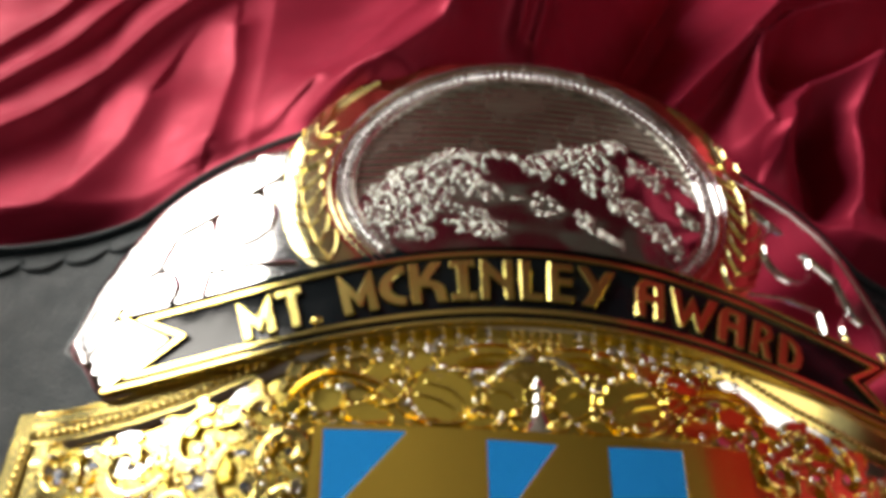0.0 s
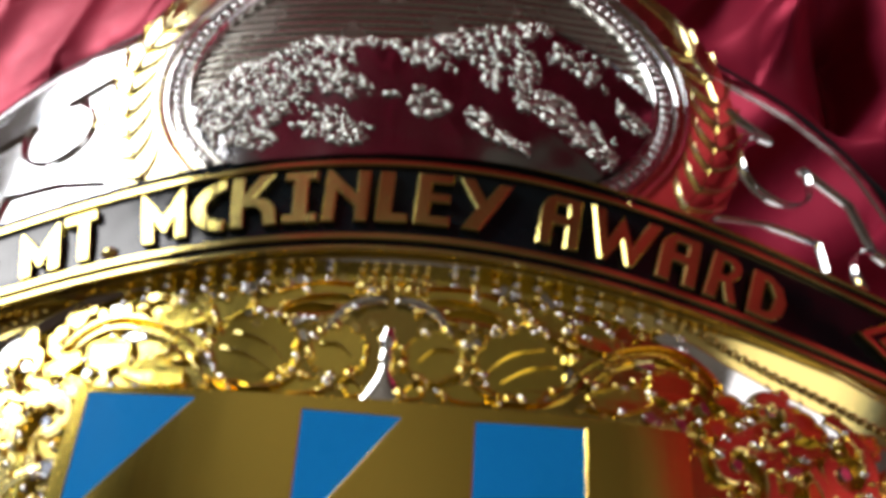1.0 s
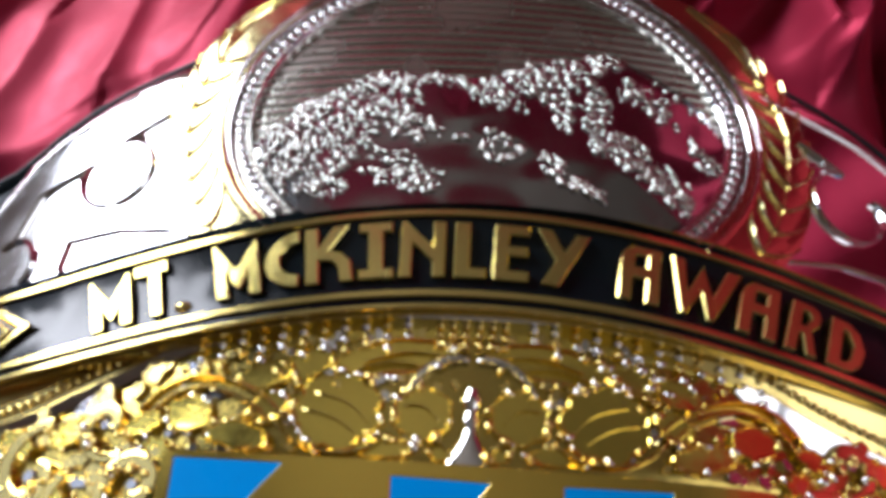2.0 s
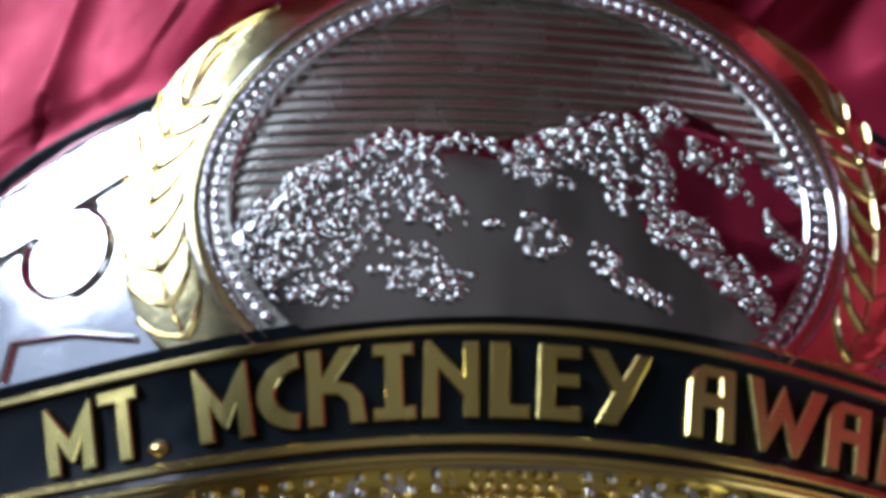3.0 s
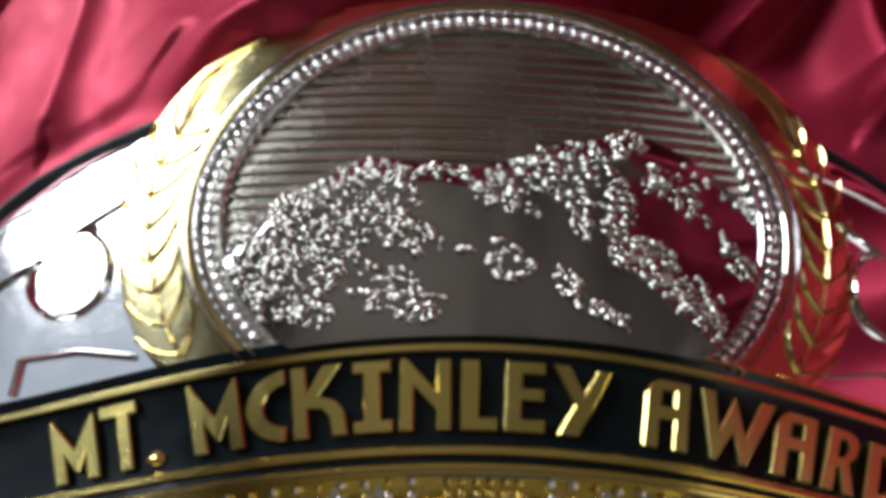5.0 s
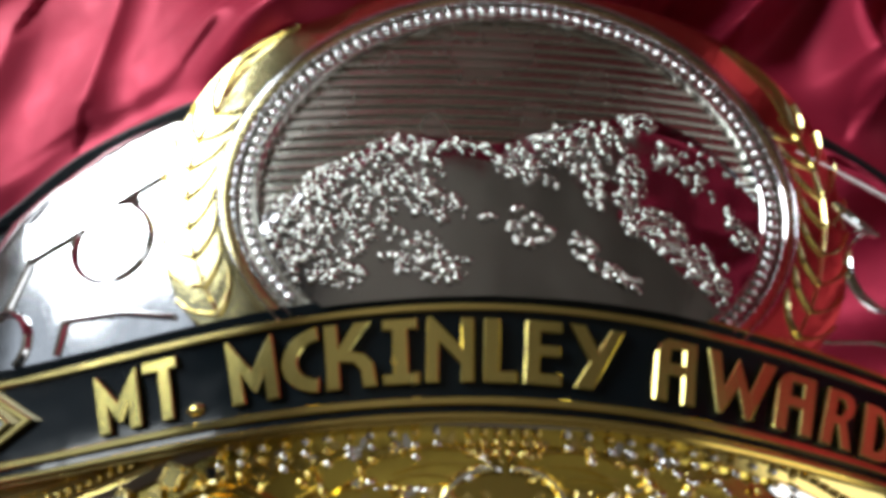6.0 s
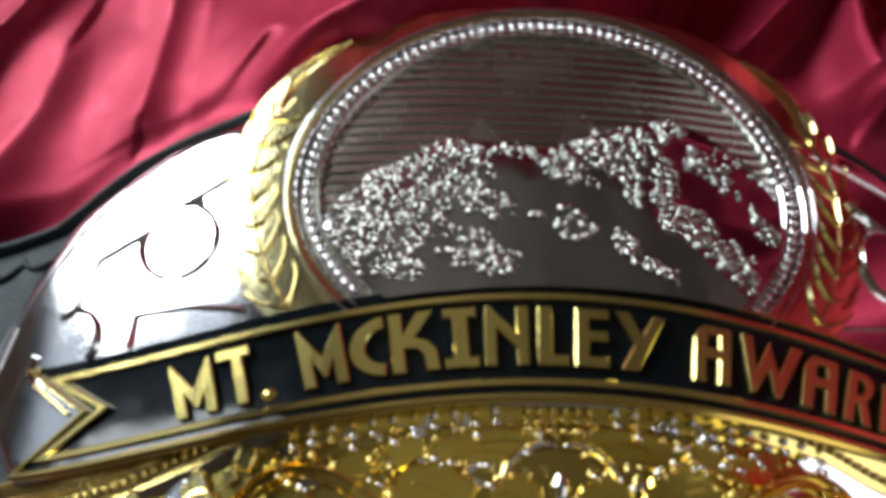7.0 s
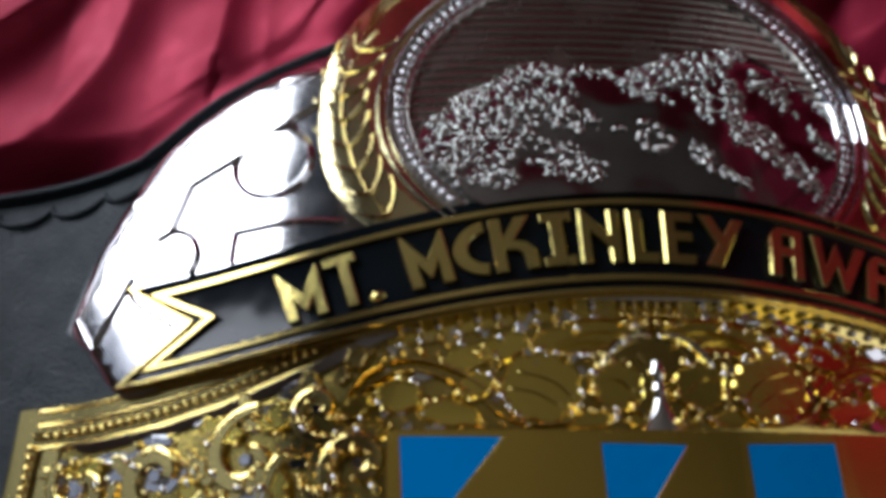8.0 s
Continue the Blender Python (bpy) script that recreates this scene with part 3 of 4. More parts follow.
ROUGH_SADDLE = [
    (-0.80, 1.22, 0.24, 0.14, 0, 50), (-0.72, 0.95, 0.20, 0.20, 0, 50), (-0.60, 0.75, 0.24, 0.14, -15, 50), (-0.95, 0.95, 0.20, 0.14, 0, 25),
    (-0.65, 0.30, 0.34, 0.15, -8, 70), (-0.68, 0.46, 0.12, 0.08, 20, 16), (-0.35, 1.24, 0.20, 0.09, -5, 26), (-0.95, 0.55, 0.14, 0.10, 0, 14),
    (-0.02, 1.10, 0.22, 0.13, -25, 45), (0.20, 1.22, 0.26, 0.15, 10, 50), (0.18, 0.95, 0.14, 0.06, -10, 10), (0.10, 0.56, 0.17, 0.12, 10, 40),
    (0.0, 0.73, 0.05, 0.04, 0, 5), (-0.22, 0.65, 0.05, 0.03, 0, 4), (0.50, 0.42, 0.08, 0.14, 30, 20), (0.66, 0.27, 0.16, 0.07, -35, 22),
]
ROUGH_EAST = [
    (0.55, 1.15, 0.20, 0.17, 0, 50), (0.58, 0.86, 0.09, 0.12, 10, 16), (0.42, 1.40, 0.22, 0.08, 15, 24), (0.75, 1.38, 0.16, 0.14, 0, 36),
    (0.95, 1.52, 0.16, 0.10, 10, 26), (0.86, 0.98, 0.13, 0.28, -5, 65), (0.92, 0.68, 0.17, 0.16, -30, 45), (1.10, 0.62, 0.20, 0.18, -40, 50),
    (1.22, 0.42, 0.24, 0.13, -40, 45), (1.42, 0.35, 0.24, 0.16, -45, 55), (1.50, 0.18, 0.20, 0.10, -50, 35), (1.18, 1.25, 0.12, 0.14, -20, 26),
    (1.38, 1.10, 0.13, 0.12, -30, 26), (1.42, 1.25, 0.10, 0.08, -30, 10), (1.60, 1.28, 0.30, 0.03, -35, 12), (1.95, 1.10, 0.05, 0.08, 30, 10),
]
ROUGH_FOOT = [(1.72, 0.80, 0.10, 0.06, -40, 12), (1.82, 0.66, 0.10, 0.10, -30, 20), (1.62, 0.95, 0.10, 0.05, -40, 5), (0.86, 0.18, 0.10, 0.04, -35, 8)]
STREAKS = [  # long bright ledges of snow: from, to, width
    ((0.11, 1.34), (0.31, 1.41), 0.05), ((0.31, 1.44), (0.50, 1.50), 0.045), ((0.50, 1.505), (0.68, 1.525), 0.035), ((0.82, 1.56), (0.95, 1.63), 0.05), ((0.88, 1.57), (0.91, 1.43), 0.04),
    ((-1.33, 1.15), (-1.16, 1.24), 0.05), ((-1.80, 0.55), (-1.56, 0.76), 0.035), ((-1.86, 0.70), (-1.70, 0.84), 0.035), ((-1.18, 0.52), (-1.02, 0.62), 0.045), ((0.78, 1.16), (0.80, 1.02), 0.04),
]
nugget = ball("nugget", 1.0, 1, 1.0)
nv = [v.co.copy() for v in nugget.vertices]
nf = [tuple(p.vertices) for p in nugget.polygons]
rng = random.Random(4)
pieces = []
for cu, cv, a, b, turn, count in ROUGH_WEST + ROUGH_SADDLE + ROUGH_EAST + ROUGH_FOOT:
    ct, st = math.cos(radians(turn)), math.sin(radians(turn))
    for _ in range(int(count * 1.15)):
        r, th = math.sqrt(rng.random()), rng.random() * 2 * math.pi
        x, y = a * r * math.cos(th), b * r * math.sin(th)
        u, v = cu + x * ct - y * st, cv + x * st + y * ct
        if v > ridge(u) + 0.02 or (u / 1.98) ** 2 + ((v - OV) / 1.44) ** 2 > 1:
            continue
        s = 0.014 + 0.026 * rng.random() ** 1.8
        long, ang = 1 + 0.6 * rng.random() ** 2, rng.random() * 3.14
        h = mountain_height(u, v)
        pts = []
        for c in nv:
            px, py = c.x * s * long, c.y * s
            w = 1 + 0.25 * noise.noise(Vector((c.x * 1.5 + u * 9, c.y * 1.5 + v * 9, c.z)))
            pts.append(bent(u + (px * math.cos(ang) - py * math.sin(ang)) * w, v + (px * math.sin(ang) + py * math.cos(ang)) * w, h + 0.006 + c.z * s * w))
        pieces.append((pts, nf))
for (u0, v0), (u1, v1), w in STREAKS:
    L, ca, sa = math.hypot(u1 - u0, v1 - v0) / 2, (u1 - u0), (v1 - v0)
    ca, sa = ca / (2 * L), sa / (2 * L)
    pts = []
    for c in nv:
        x, y = (u0 + u1) / 2 + c.x * L * ca - c.y * w / 2 * sa, (v0 + v1) / 2 + c.x * L * sa + c.y * w / 2 * ca
        pts.append(bent(x, y, mountain_height(x, min(y, ridge(x))) + 0.006 + c.z * 0.022))
    pieces.append((pts, nf))
rock_verts, rock_faces = joined(*pieces)
me = bpy.data.meshes.new("rough_rock")
me.from_pydata(rock_verts, [], rock_faces)
me.polygons.foreach_set("use_smooth", [True] * len(me.polygons))
rock = part("rough_rock", me, NUGGET, medallion, "rough bright silver nuggets of rock and snow")
tagged(rock, kind="stuff")

# laurel branches
spine = rounded([(2.20, -0.05), (2.37, 0.20), (2.49, 0.48), (2.57, 0.79), (2.61, 1.04), (2.60, 1.31), (2.50, 1.56), (2.36, 1.79), (2.12, 2.06), (1.78, 2.32)], 2)


def leaf_geo(u, v, ang, length, width, h0, h1, bow_out):
    """A broad pointed leaf, gently domed along its middle."""
    rows = []
    n = 12
    ca, sa = math.cos(ang), math.sin(ang)
    for i in range(n + 1):
        t = i / n
        w = width / 2 * max(0.02, math.sin(math.pi * (0.05 + 0.95 * t) ** 0.75)) ** 0.85
        x = length * t
        c = bow_out * math.sin(math.pi * t) * 0.06
        row = []
        for j in range(9):
            f = (j - 4) / 4
            y = c + w * f
            hump = 1 - f * f
            row.append((u + x * ca - y * sa, v + x * sa + y * ca, h0 + (h1 - h0) * hump * (0.75 + 0.25 * math.cos(math.pi * (t - 0.15)))))
        rows.append(row)
    return loft(rows)


def branch(side):
    places = [p for p in along(spine, 0.262) if p[1] < 1.86]
    for i, p in enumerate(places):
        q = places[i + 1] if i + 1 < len(places) else TIP
        d = math.atan2(q[1] - p[1], side * (q[0] - p[0]))
        c, n = (math.cos(d), math.sin(d)), (-math.sin(d), math.cos(d))
        size = (1.0, 0.95, 0.85)[max(0, min(2, i - 6))]
        at = lambda x, y: (side * p[0] + size * (x * c[0] + y * n[0]), p[1] + size * (x * c[1] + y * n[1]))
        for s in (-1, 1):
            g = leaf_geo(side * p[0], p[1], d + s * 0.74, 0.37 * size, 0.27 * size, 0.203, 0.2055 - 0.0005 * (i % 2), s * -1)
            leaf = part("leaf", shape("leaf", *bend(g), smooth=60), LAUREL, laurel_plate)
            rim = dome([at(-0.03, 0.0), at(0.01, 0.06 * s), at(0.06, 0.12 * s), at(0.12, 0.17 * s), at(0.19, 0.21 * s), at(0.27, 0.235 * s)], 0.036, 0.195, 0.245, taper=lambda t: 1 - 0.4 * t, sides=4)
            part("leaf_edge", shape("leaf_edge", *bend(rim)), LAUREL, leaf, "bright raised edge of a leaf")
        part("vein", shape("vein", *bend(dome([at(0.0, 0), at(0.09, 0), at(0.17, 0), at(0.25, 0)], 0.028, 0.197, 0.238, taper=lambda t: 1 - 0.4 * t, sides=4))), LAUREL, laurel_plate)
    root = places[-1]
    tip_leaf = part("leaf", shape("leaf", *bend(leaf_geo(side * root[0], root[1], math.atan2(TIP[1] - root[1], side * (TIP[0] - root[0])), 0.86, 0.34, 0.203, 0.206, 0))), LAUREL, laurel_plate, "long pointed leaf at the end of a laurel branch")
    for way in ([root, (2.34, 2.08), (2.16, 2.26), TIP], [root, (2.25, 2.06), (2.06, 2.22), TIP], [root, (2.30, 2.09), TIP]):
        part("leaf_edge", shape("leaf_edge", *bend(dome([(side * u, v) for u, v in rounded(way, 3)], 0.028, 0.195, 0.238, taper=lambda t: 1 - 0.4 * t, sides=4))), LAUREL, tip_leaf, "bright raised edge of a leaf")


TIP = (1.81, 2.43)
branch(-1)
branch(1)

# ---------------------------------------------------------------- the banner
def banner_point(s, w, inset=0.0, notch=0.60, end=4.41):
    """A place on the ribbon: s along it from -1 to 1, w across it from 0 to 1; the ends are notched."""
    e = end - inset * (2.2 - 0.7 * (1 - abs(2 * w - 1))) - notch * (1 - abs(2 * w - 1))
    u = s * e
    lo, hi = BOT_OUT(u) + inset * 0.9, TOP_OUT(u) - inset * 0.9
    return u, lo + (hi - lo) * w


def ribbon(inset, h0, h1):
    rows = []
    ws = [i / 12 for i in range(13)]
    for i in range(121):
        pts = [banner_point(-1 + i / 60, w, inset) for w in ws]
        rows.append([(u, v, h1 - 0.04 * (1 - (2 * w - 1) ** 2)) for w, (u, v) in zip(ws, pts)] + [(u, v, h0) for u, v in reversed(pts)])
    g = loft(rows, ring=True)
    for base in (0, 120 * 26):
        g[1].extend((base + k, base + k + 1, base + 24 - k, base + 25 - k) for k in range(12))
    return g


banner = part("banner", shape("banner", *bend(ribbon(0.0, 0.0, 0.235))), ENAMEL_BLACK, belt, "curved black enamel banner with raised gold lettering")


def outline(inset):
    a = [banner_point(-1 + i / 45, 1, inset) for i in range(91)]
    b = [banner_point(1, 1 - i / 10, inset) for i in range(1, 11)]
    c = [banner_point(1 - i / 45, 0, inset) for i in range(1, 91)]
    d = [banner_point(-1, i / 10, inset) for i in range(1, 10)]
    return a + b + c + d


outer = outline(0.02)
outer = outer[50:] + outer[:2]
part("border_line", shape("border_line", *bend(stroke(outer, 0.04, 0.20, 0.262, 0.01, taper=lambda t: min(1, 0.1 + 9 * t)))), GOLD, banner, "thin gold outer line")
part("border_line", shape("border_line", *bend(stroke(outline(0.135), 0.055, 0.19, 0.256, 0.01, closed=True))), GOLD, banner, "thin gold inner line")

lower = [(u, BOT_OUT(u) - 0.012) for u in np.linspace(-4.38, 4.38, 120)]
part("edge_band", shape("edge_band", *bend(stroke(lower, 0.028, -0.03, 0.19, 0.006))), GOLD, banner, "polished gold edge of the banner")

ARC = np.linspace(radians(96), radians(268), 15)
LETTERS = {  # outlines and counters in a box of 1 x 1
    "M": [[(0, 0), (-0.02, 1.0), (0.06, 1.0), (0.5, 0.50), (0.94, 1.0), (1.02, 1.0), (1, 0), (0.71, 0), (0.74, 0.44), (0.54, 0.15), (0.46, 0.15), (0.26, 0.44), (0.29, 0)]],
    "T": [[(0, 1), (1, 1), (1, 0.81), (0.78, 0.81), (0.78, 0), (0.44, 0), (0.44, 0.81), (0, 0.81)]],
    "K": [[(0, 0), (0, 1), (0.29, 1), (0.29, 0.64), (0.62, 1), (0.97, 1), (0.52, 0.57), (0.80, 0.50), (0.96, 0.36), (1, 0), (0.71, 0), (0.68, 0.27), (0.55, 0.38), (0.29, 0.40), (0.29, 0)]],
    "I": [[(0, 0), (0, 0.17), (0.28, 0.17), (0.28, 0.83), (0, 0.83), (0, 1), (1, 1), (1, 0.83), (0.72, 0.83), (0.72, 0.17), (1, 0.17), (1, 0)]],
    "N": [[(0, 0), (0, 1.02), (0.12, 1.02), (0.72, 0.55), (0.72, 1), (1, 1), (1, 0), (0.72, 0), (0.72, 0.27), (0.27, 0.62), (0.27, 0)]],
}
LETTERS_MORE = {
    "C": [[(1 + math.cos(a), 0.5 + 0.5 * math.sin(a)) for a in ARC] + [(1 + 0.58 * math.cos(a), 0.5 + 0.29 * math.sin(a)) for a in ARC[::-1]]],
    "L": [[(0, 0), (0, 1), (0.5, 1), (0.48, 0.18), (1, 0.18), (1, 0)]],
    "E": [[(0, 0), (0, 1), (1, 1), (1, 0.82), (0.42, 0.82), (0.42, 0.62), (0.96, 0.62), (0.96, 0.44), (0.42, 0.44), (0.42, 0.18), (1, 0.18), (1, 0)]],
    "Y": [[(0, 1), (0.30, 1), (0.53, 0.62), (0.77, 0.97), (1.02, 0.97), (0.42, 0), (0.08, 0), (0.36, 0.43)]],
    "A": [[(0, 0), (0, 0.72), (0.1, 0.9), (0.28, 1), (1, 1), (1, 0), (0.67, 0), (0.67, 0.42), (0.34, 0.42), (0.34, 0)], [(0.38, 0.84), (0.67, 0.84), (0.67, 0.62), (0.36, 0.62)]],
    "W": [[(0, 1), (0.19, 1), (0.25, 0.42), (0.45, 0.97), (0.60, 0.42), (0.80, 1), (1, 1), (0.62, 0), (0.53, 0), (0.44, 0.45), (0.24, 0), (0.16, 0)]],
}
LETTERS_LAST = {
    "R": [[(0, 0), (0, 1), (0.6, 1), (0.85, 0.93), (0.95, 0.78), (0.9, 0.6), (0.72, 0.48), (1, 0), (0.66, 0), (0.46, 0.38), (0.36, 0.38), (0.36, 0)], [(0.36, 0.84), (0.54, 0.84), (0.64, 0.72), (0.54, 0.56), (0.36, 0.56)]],
    "D": [[(0, 0), (0, 1), (0.45, 1), (0.8, 0.85), (1, 0.52), (0.92, 0.2), (0.7, 0.03), (0.5, 0)], [(0.35, 0.82), (0.48, 0.80), (0.66, 0.55), (0.62, 0.28), (0.48, 0.18), (0.35, 0.18)]],
}
GLYPHS = {**LETTERS, **LETTERS_MORE, **LETTERS_LAST}


def glyph(loops, h0, h1, bevel):
    """A flat-topped letter with bevelled edges over an outline and its counters in the plan."""
    verts, faces, tops = [], [], []
    for k, loop in enumerate(loops):
        area = sum(a[0] * b[1] - b[0] * a[1] for a, b in zip(loop, loop[1:] + loop[:1]))
        if (area > 0) == (k > 0):
            loop = loop[::-1]
        o, n = len(verts), len(loop)
        offs = offsets(loop, True)
        inner = [(p[0] + q.x * bevel, p[1] + q.y * bevel) for p, q in zip(loop, offs)]
        verts += [(*p, h0) for p in loop] + [(*p, h1 - bevel) for p in loop] + [(*p, h1) for p in inner]
        for r in (0, n):
            faces += [(o + r + i, o + r + (i + 1) % n, o + r + n + (i + 1) % n, o + r + n + i) for i in range(n)]
        tops.append([(Vector((*p, 0)), o + 2 * n + i) for i, p in enumerate(inner)])
    index = [i for loop in tops for _, i in loop]
    faces += [tuple(index[i] for i in tri) for tri in tessellate_polygon([[p for p, _ in loop] for loop in tops])]
    return verts, faces


TEXT = [  # letter, middle of its foot, middle of its top, width
    ("M", -2.785, -2.925, 0.335), ("T", -2.46, -2.588, 0.275), ("M", -1.80, -1.92, 0.345), ("C", -1.495, -1.53, 0.285), ("K", -1.135, -1.20, 0.355), ("I", -0.795, -0.834, 0.253), ("N", -0.462, -0.47, 0.335), ("L", -0.116, -0.113, 0.235),
    ("E", 0.18, 0.20, 0.265), ("Y", 0.565, 0.577, 0.40), ("A", 1.11, 1.175, 0.31), ("W", 1.61, 1.68, 0.56), ("A", 2.0, 2.12, 0.31), ("R", 2.345, 2.50, 0.265), ("D", 2.70, 2.84, 0.31),
]
for ch, foot, head, w in TEXT:
    tilt = math.atan((BASE(foot + 0.1) - BASE(foot - 0.1)) / 0.2)
    low, high = (foot, BASE(foot)), (head, CAP(head))
    loops = [[(low[0] + (high[0] - low[0]) * y + (x - 0.5) * w * math.cos(tilt), low[1] + (high[1] - low[1]) * y + (x - 0.5) * w * math.sin(tilt)) for x, y in loop] for loop in GLYPHS[ch]]
    part("letter", shape("letter", *bend(glyph(loops, 0.17, 0.256, 0.009)), smooth=25), LETTER_GOLD, banner)
stop = [(-2.254 + k * 0.04, -0.775 + 0.008 * k) for k in (-1.5, -0.5, 0.5, 1.5)]
part("full_stop", shape("full_stop", *bend(dome(stop, 0.12, 0.17, 0.255, taper=lambda t: 0.5 + 0.5 * math.sin(math.pi * t)))), LETTER_GOLD, banner)

# ---------------------------------------------------------------- gold main plate
border_low = lines((-5.4, -1.80), (-5.0, -1.78), (-4.63, -1.76), (-4.03, -1.68), (-3.5, -1.55), (-2.8, -1.28), (-2.3, -1.05), (-1.5, -0.82), (0, -0.6), (1.0, -0.80), (1.4, -0.98), (1.8, -1.10), (2.2, -1.22), (2.5, -1.36), (2.8, -1.47), (3.2, -1.58), (3.7, -1.73), (4.3, -1.83), (5.0, -1.87), (5.4, -1.88))
main_hi = lambda u: border_low(u) + 0.385
main_lo = lines((-5.4, -4.0), (-4.6, -6.0), (-2.5, -7.0), (2.5, -7.0), (4.6, -6.0), (5.4, -4.0))
main_plate = part("main_plate", shape("main_plate", *bend(slab(main_lo, main_hi, -5.36, 5.36, -0.10, 0.015, nu=120, nv=10, edge=0.03))), GROUND, belt, "gold main plate with raised scrollwork and silver patches")
top_edge = [(u, border_low(u) + 0.20) for u in np.linspace(-5.2, 5.2, 110)]
frame_path = [(-5.1, -5.0), (-5.26, -3.4), (-5.22, -2.2)] + top_edge + [(5.22, -2.2), (5.26, -3.4), (5.1, -5.0)]
frame_path = resample(frame_path, 0.15)


def lie(u, a):
    """Height of the border's face: it leans inwards, more so at one end."""
    k = 0.08 + 0.32 * min(1, max(0, (u - 0.9) / 0.6))
    return min(0.185, 0.105 - 0.2 * (0.32 - k) + k * a)


rows = []
for p, o in zip(frame_path, offsets(frame_path, False)):
    rows.append([(p[0] + o.x * a, p[1] + o.y * a, h) for a, h in ((0.2, -0.02), (0.2, lie(p[0], 0.2) - 0.025), (0.185, lie(p[0], 0.185)), (0.165, lie(p[0], 0.165)), (-0.165, lie(p[0], -0.165)), (-0.185, lie(p[0], -0.185)), (-0.2, lie(p[0], -0.2) - 0.02), (-0.2, -0.02))])
border = part("border", shape("border", *bend(loft(rows, ring=True, caps=True)), smooth=12), GOLD, main_plate, "gold border with a row of beads")
for side in (-1, 1):
    half = [q for q in top_edge if q[0] * side > (2.6 if side < 0 else 1.9)]
    for off in (-0.16, 0.03, 0.16) if side < 0 else (-0.17, 0.165):
        h = lie(side * 4, off)
        part("border_rib", shape("border_rib", *bend(dome(resample([(u, v + off) for u, v in half], 0.1), 0.045, h - 0.012, h + 0.022))), GOLD, border)
# flat strip over the border's face; a groove's dark tone is its colour
DARK_GOLD = material("dark_gold", (0.20, 0.14, 0.04), 0.4, 1.0, bump=0.05, bump_scale=500, vary=0.15)
for way in ([(u, v - 0.065) for u, v in top_edge], [(-5.20, -1.75), (-5.22, -2.2), (-5.26, -3.4)], [(5.20, -1.75), (5.22, -2.2), (5.26, -3.4)]):
    rows = []
    way = resample(way, 0.12)
    for p, o in zip(way, offsets(way, False)):
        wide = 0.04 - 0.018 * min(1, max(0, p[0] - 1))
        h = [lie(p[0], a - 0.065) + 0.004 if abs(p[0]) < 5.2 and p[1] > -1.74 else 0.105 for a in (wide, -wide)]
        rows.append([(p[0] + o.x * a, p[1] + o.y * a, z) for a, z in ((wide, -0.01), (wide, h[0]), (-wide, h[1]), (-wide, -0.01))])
    part("bead_strip", shape("bead_strip", *bend(loft(rows, ring=True, caps=True))), DARK_GOLD, border, "flat dark strip in place of a groove under the beads")
pearl = ball("pearl", 0.033 * U, 2)
pearl.materials.append(GOLD)
for u, v in along(top_edge, 0.085):
    part("bead", pearl, GOLD, border).location = bent(u, v - 0.065, lie(u, -0.065) + 0.016)
for side in (-1, 1):
    for u, v in along([(side * 5.20, -1.75), (side * 5.22, -2.2), (side * 5.26, -3.4)], 0.085):
        part("bead", pearl, GOLD, border).location = bent(u, v, 0.115)

for side in (-1, 1):
    rows = []
    for u in np.linspace(1.4 if side < 0 else 1.95, 4.86, 48):
        wide = (1.0 if side > 0 else 0.3) * min(1, (u - 1.1) / 1.2 if side < 0 else (u - 1.9) / 0.3)
        v = border_low(side * u)
        rows.append([(side * u, v + 0.03, 0.0), (side * u, v + 0.02, 0.080), (side * u - 0.02 * side, v - 0.06 * wide, 0.072 - 0.025 * wide), (side * u - 0.05 * side, v - 0.15 * wide, 0.072 - 0.062 * wide), (side * u - 0.05 * side, v - 0.15 * wide, 0.0)])
    part("fillet", shape("fillet", *bend(loft(rows, ring=True, caps=True)), smooth=50), SILVER, border, "sloping silver fillet inside the border")
    part("inner_bar", shape("inner_bar", *bend(stroke(resample([(side * 4.96, -1.86), (side * 5.0, -2.2), (side * 5.03, -3.4)], 0.1), 0.10, 0.0, 0.07, 0.03))), SILVER, border, "polished silver bar")

middle_field = part("middle_field", shape("middle_field", *bend(slab(lambda u: -1.87, lambda u: BOT_OUT(u) + 0.05, -2.3, 2.3, -0.02, 0.03, nu=60, nv=10, edge=0.01))), GROUND, main_plate, "darkened gold ground between the leaves")
part("brow", shape("brow", *bend(slab(lambda u: BOT_OUT(u) - 0.16, lambda u: BOT_OUT(u) + 0.04, -2.2, 2.2, 0.0, 0.05, nu=60, nv=4, edge=0.02))), GOLD_SATIN, main_plate, "gold band under the banner")
# centre panel


def plan_prism(pts, h0, h1, bevel=0.02, cuts=1):
    """A flat-topped piece over a convex outline in the plan."""
    cx, cy = sum(p[0] for p in pts) / len(pts), sum(p[1] for p in pts) / len(pts)
    pts = resample(pts + pts[:1], 0.15)[:-1]
    rows = []
    for f, h in ((1, h0), (1, h1 - bevel)) :
        rows.append([(x, y, h) for x, y in pts])
    for f in (0.0, 0.35, 0.7, 0.98):
        row = []
        for x, y in pts:
            L = math.hypot(x - cx, y - cy)
            t = min(0.9, bevel / L) if f == 0 else f
            row.append((x + (cx - x) * t, y + (cy - y) * t, h1))
        rows.append(row)
    g = loft(rows, ring=True)
    n = len(pts)
    g[1].append(tuple(range((len(rows) - 1) * n, len(rows) * n)))
    return g


def flatter(g):
    """The centre panel is bowed less than the plate under it, and rolls off at one end."""
    return [(u, v, h + (0.02 * u * u - 0.12 * max(0.0, u - 1.5) ** 2 if h > 0 else 0)) for u, v, h in g[0]], g[1]


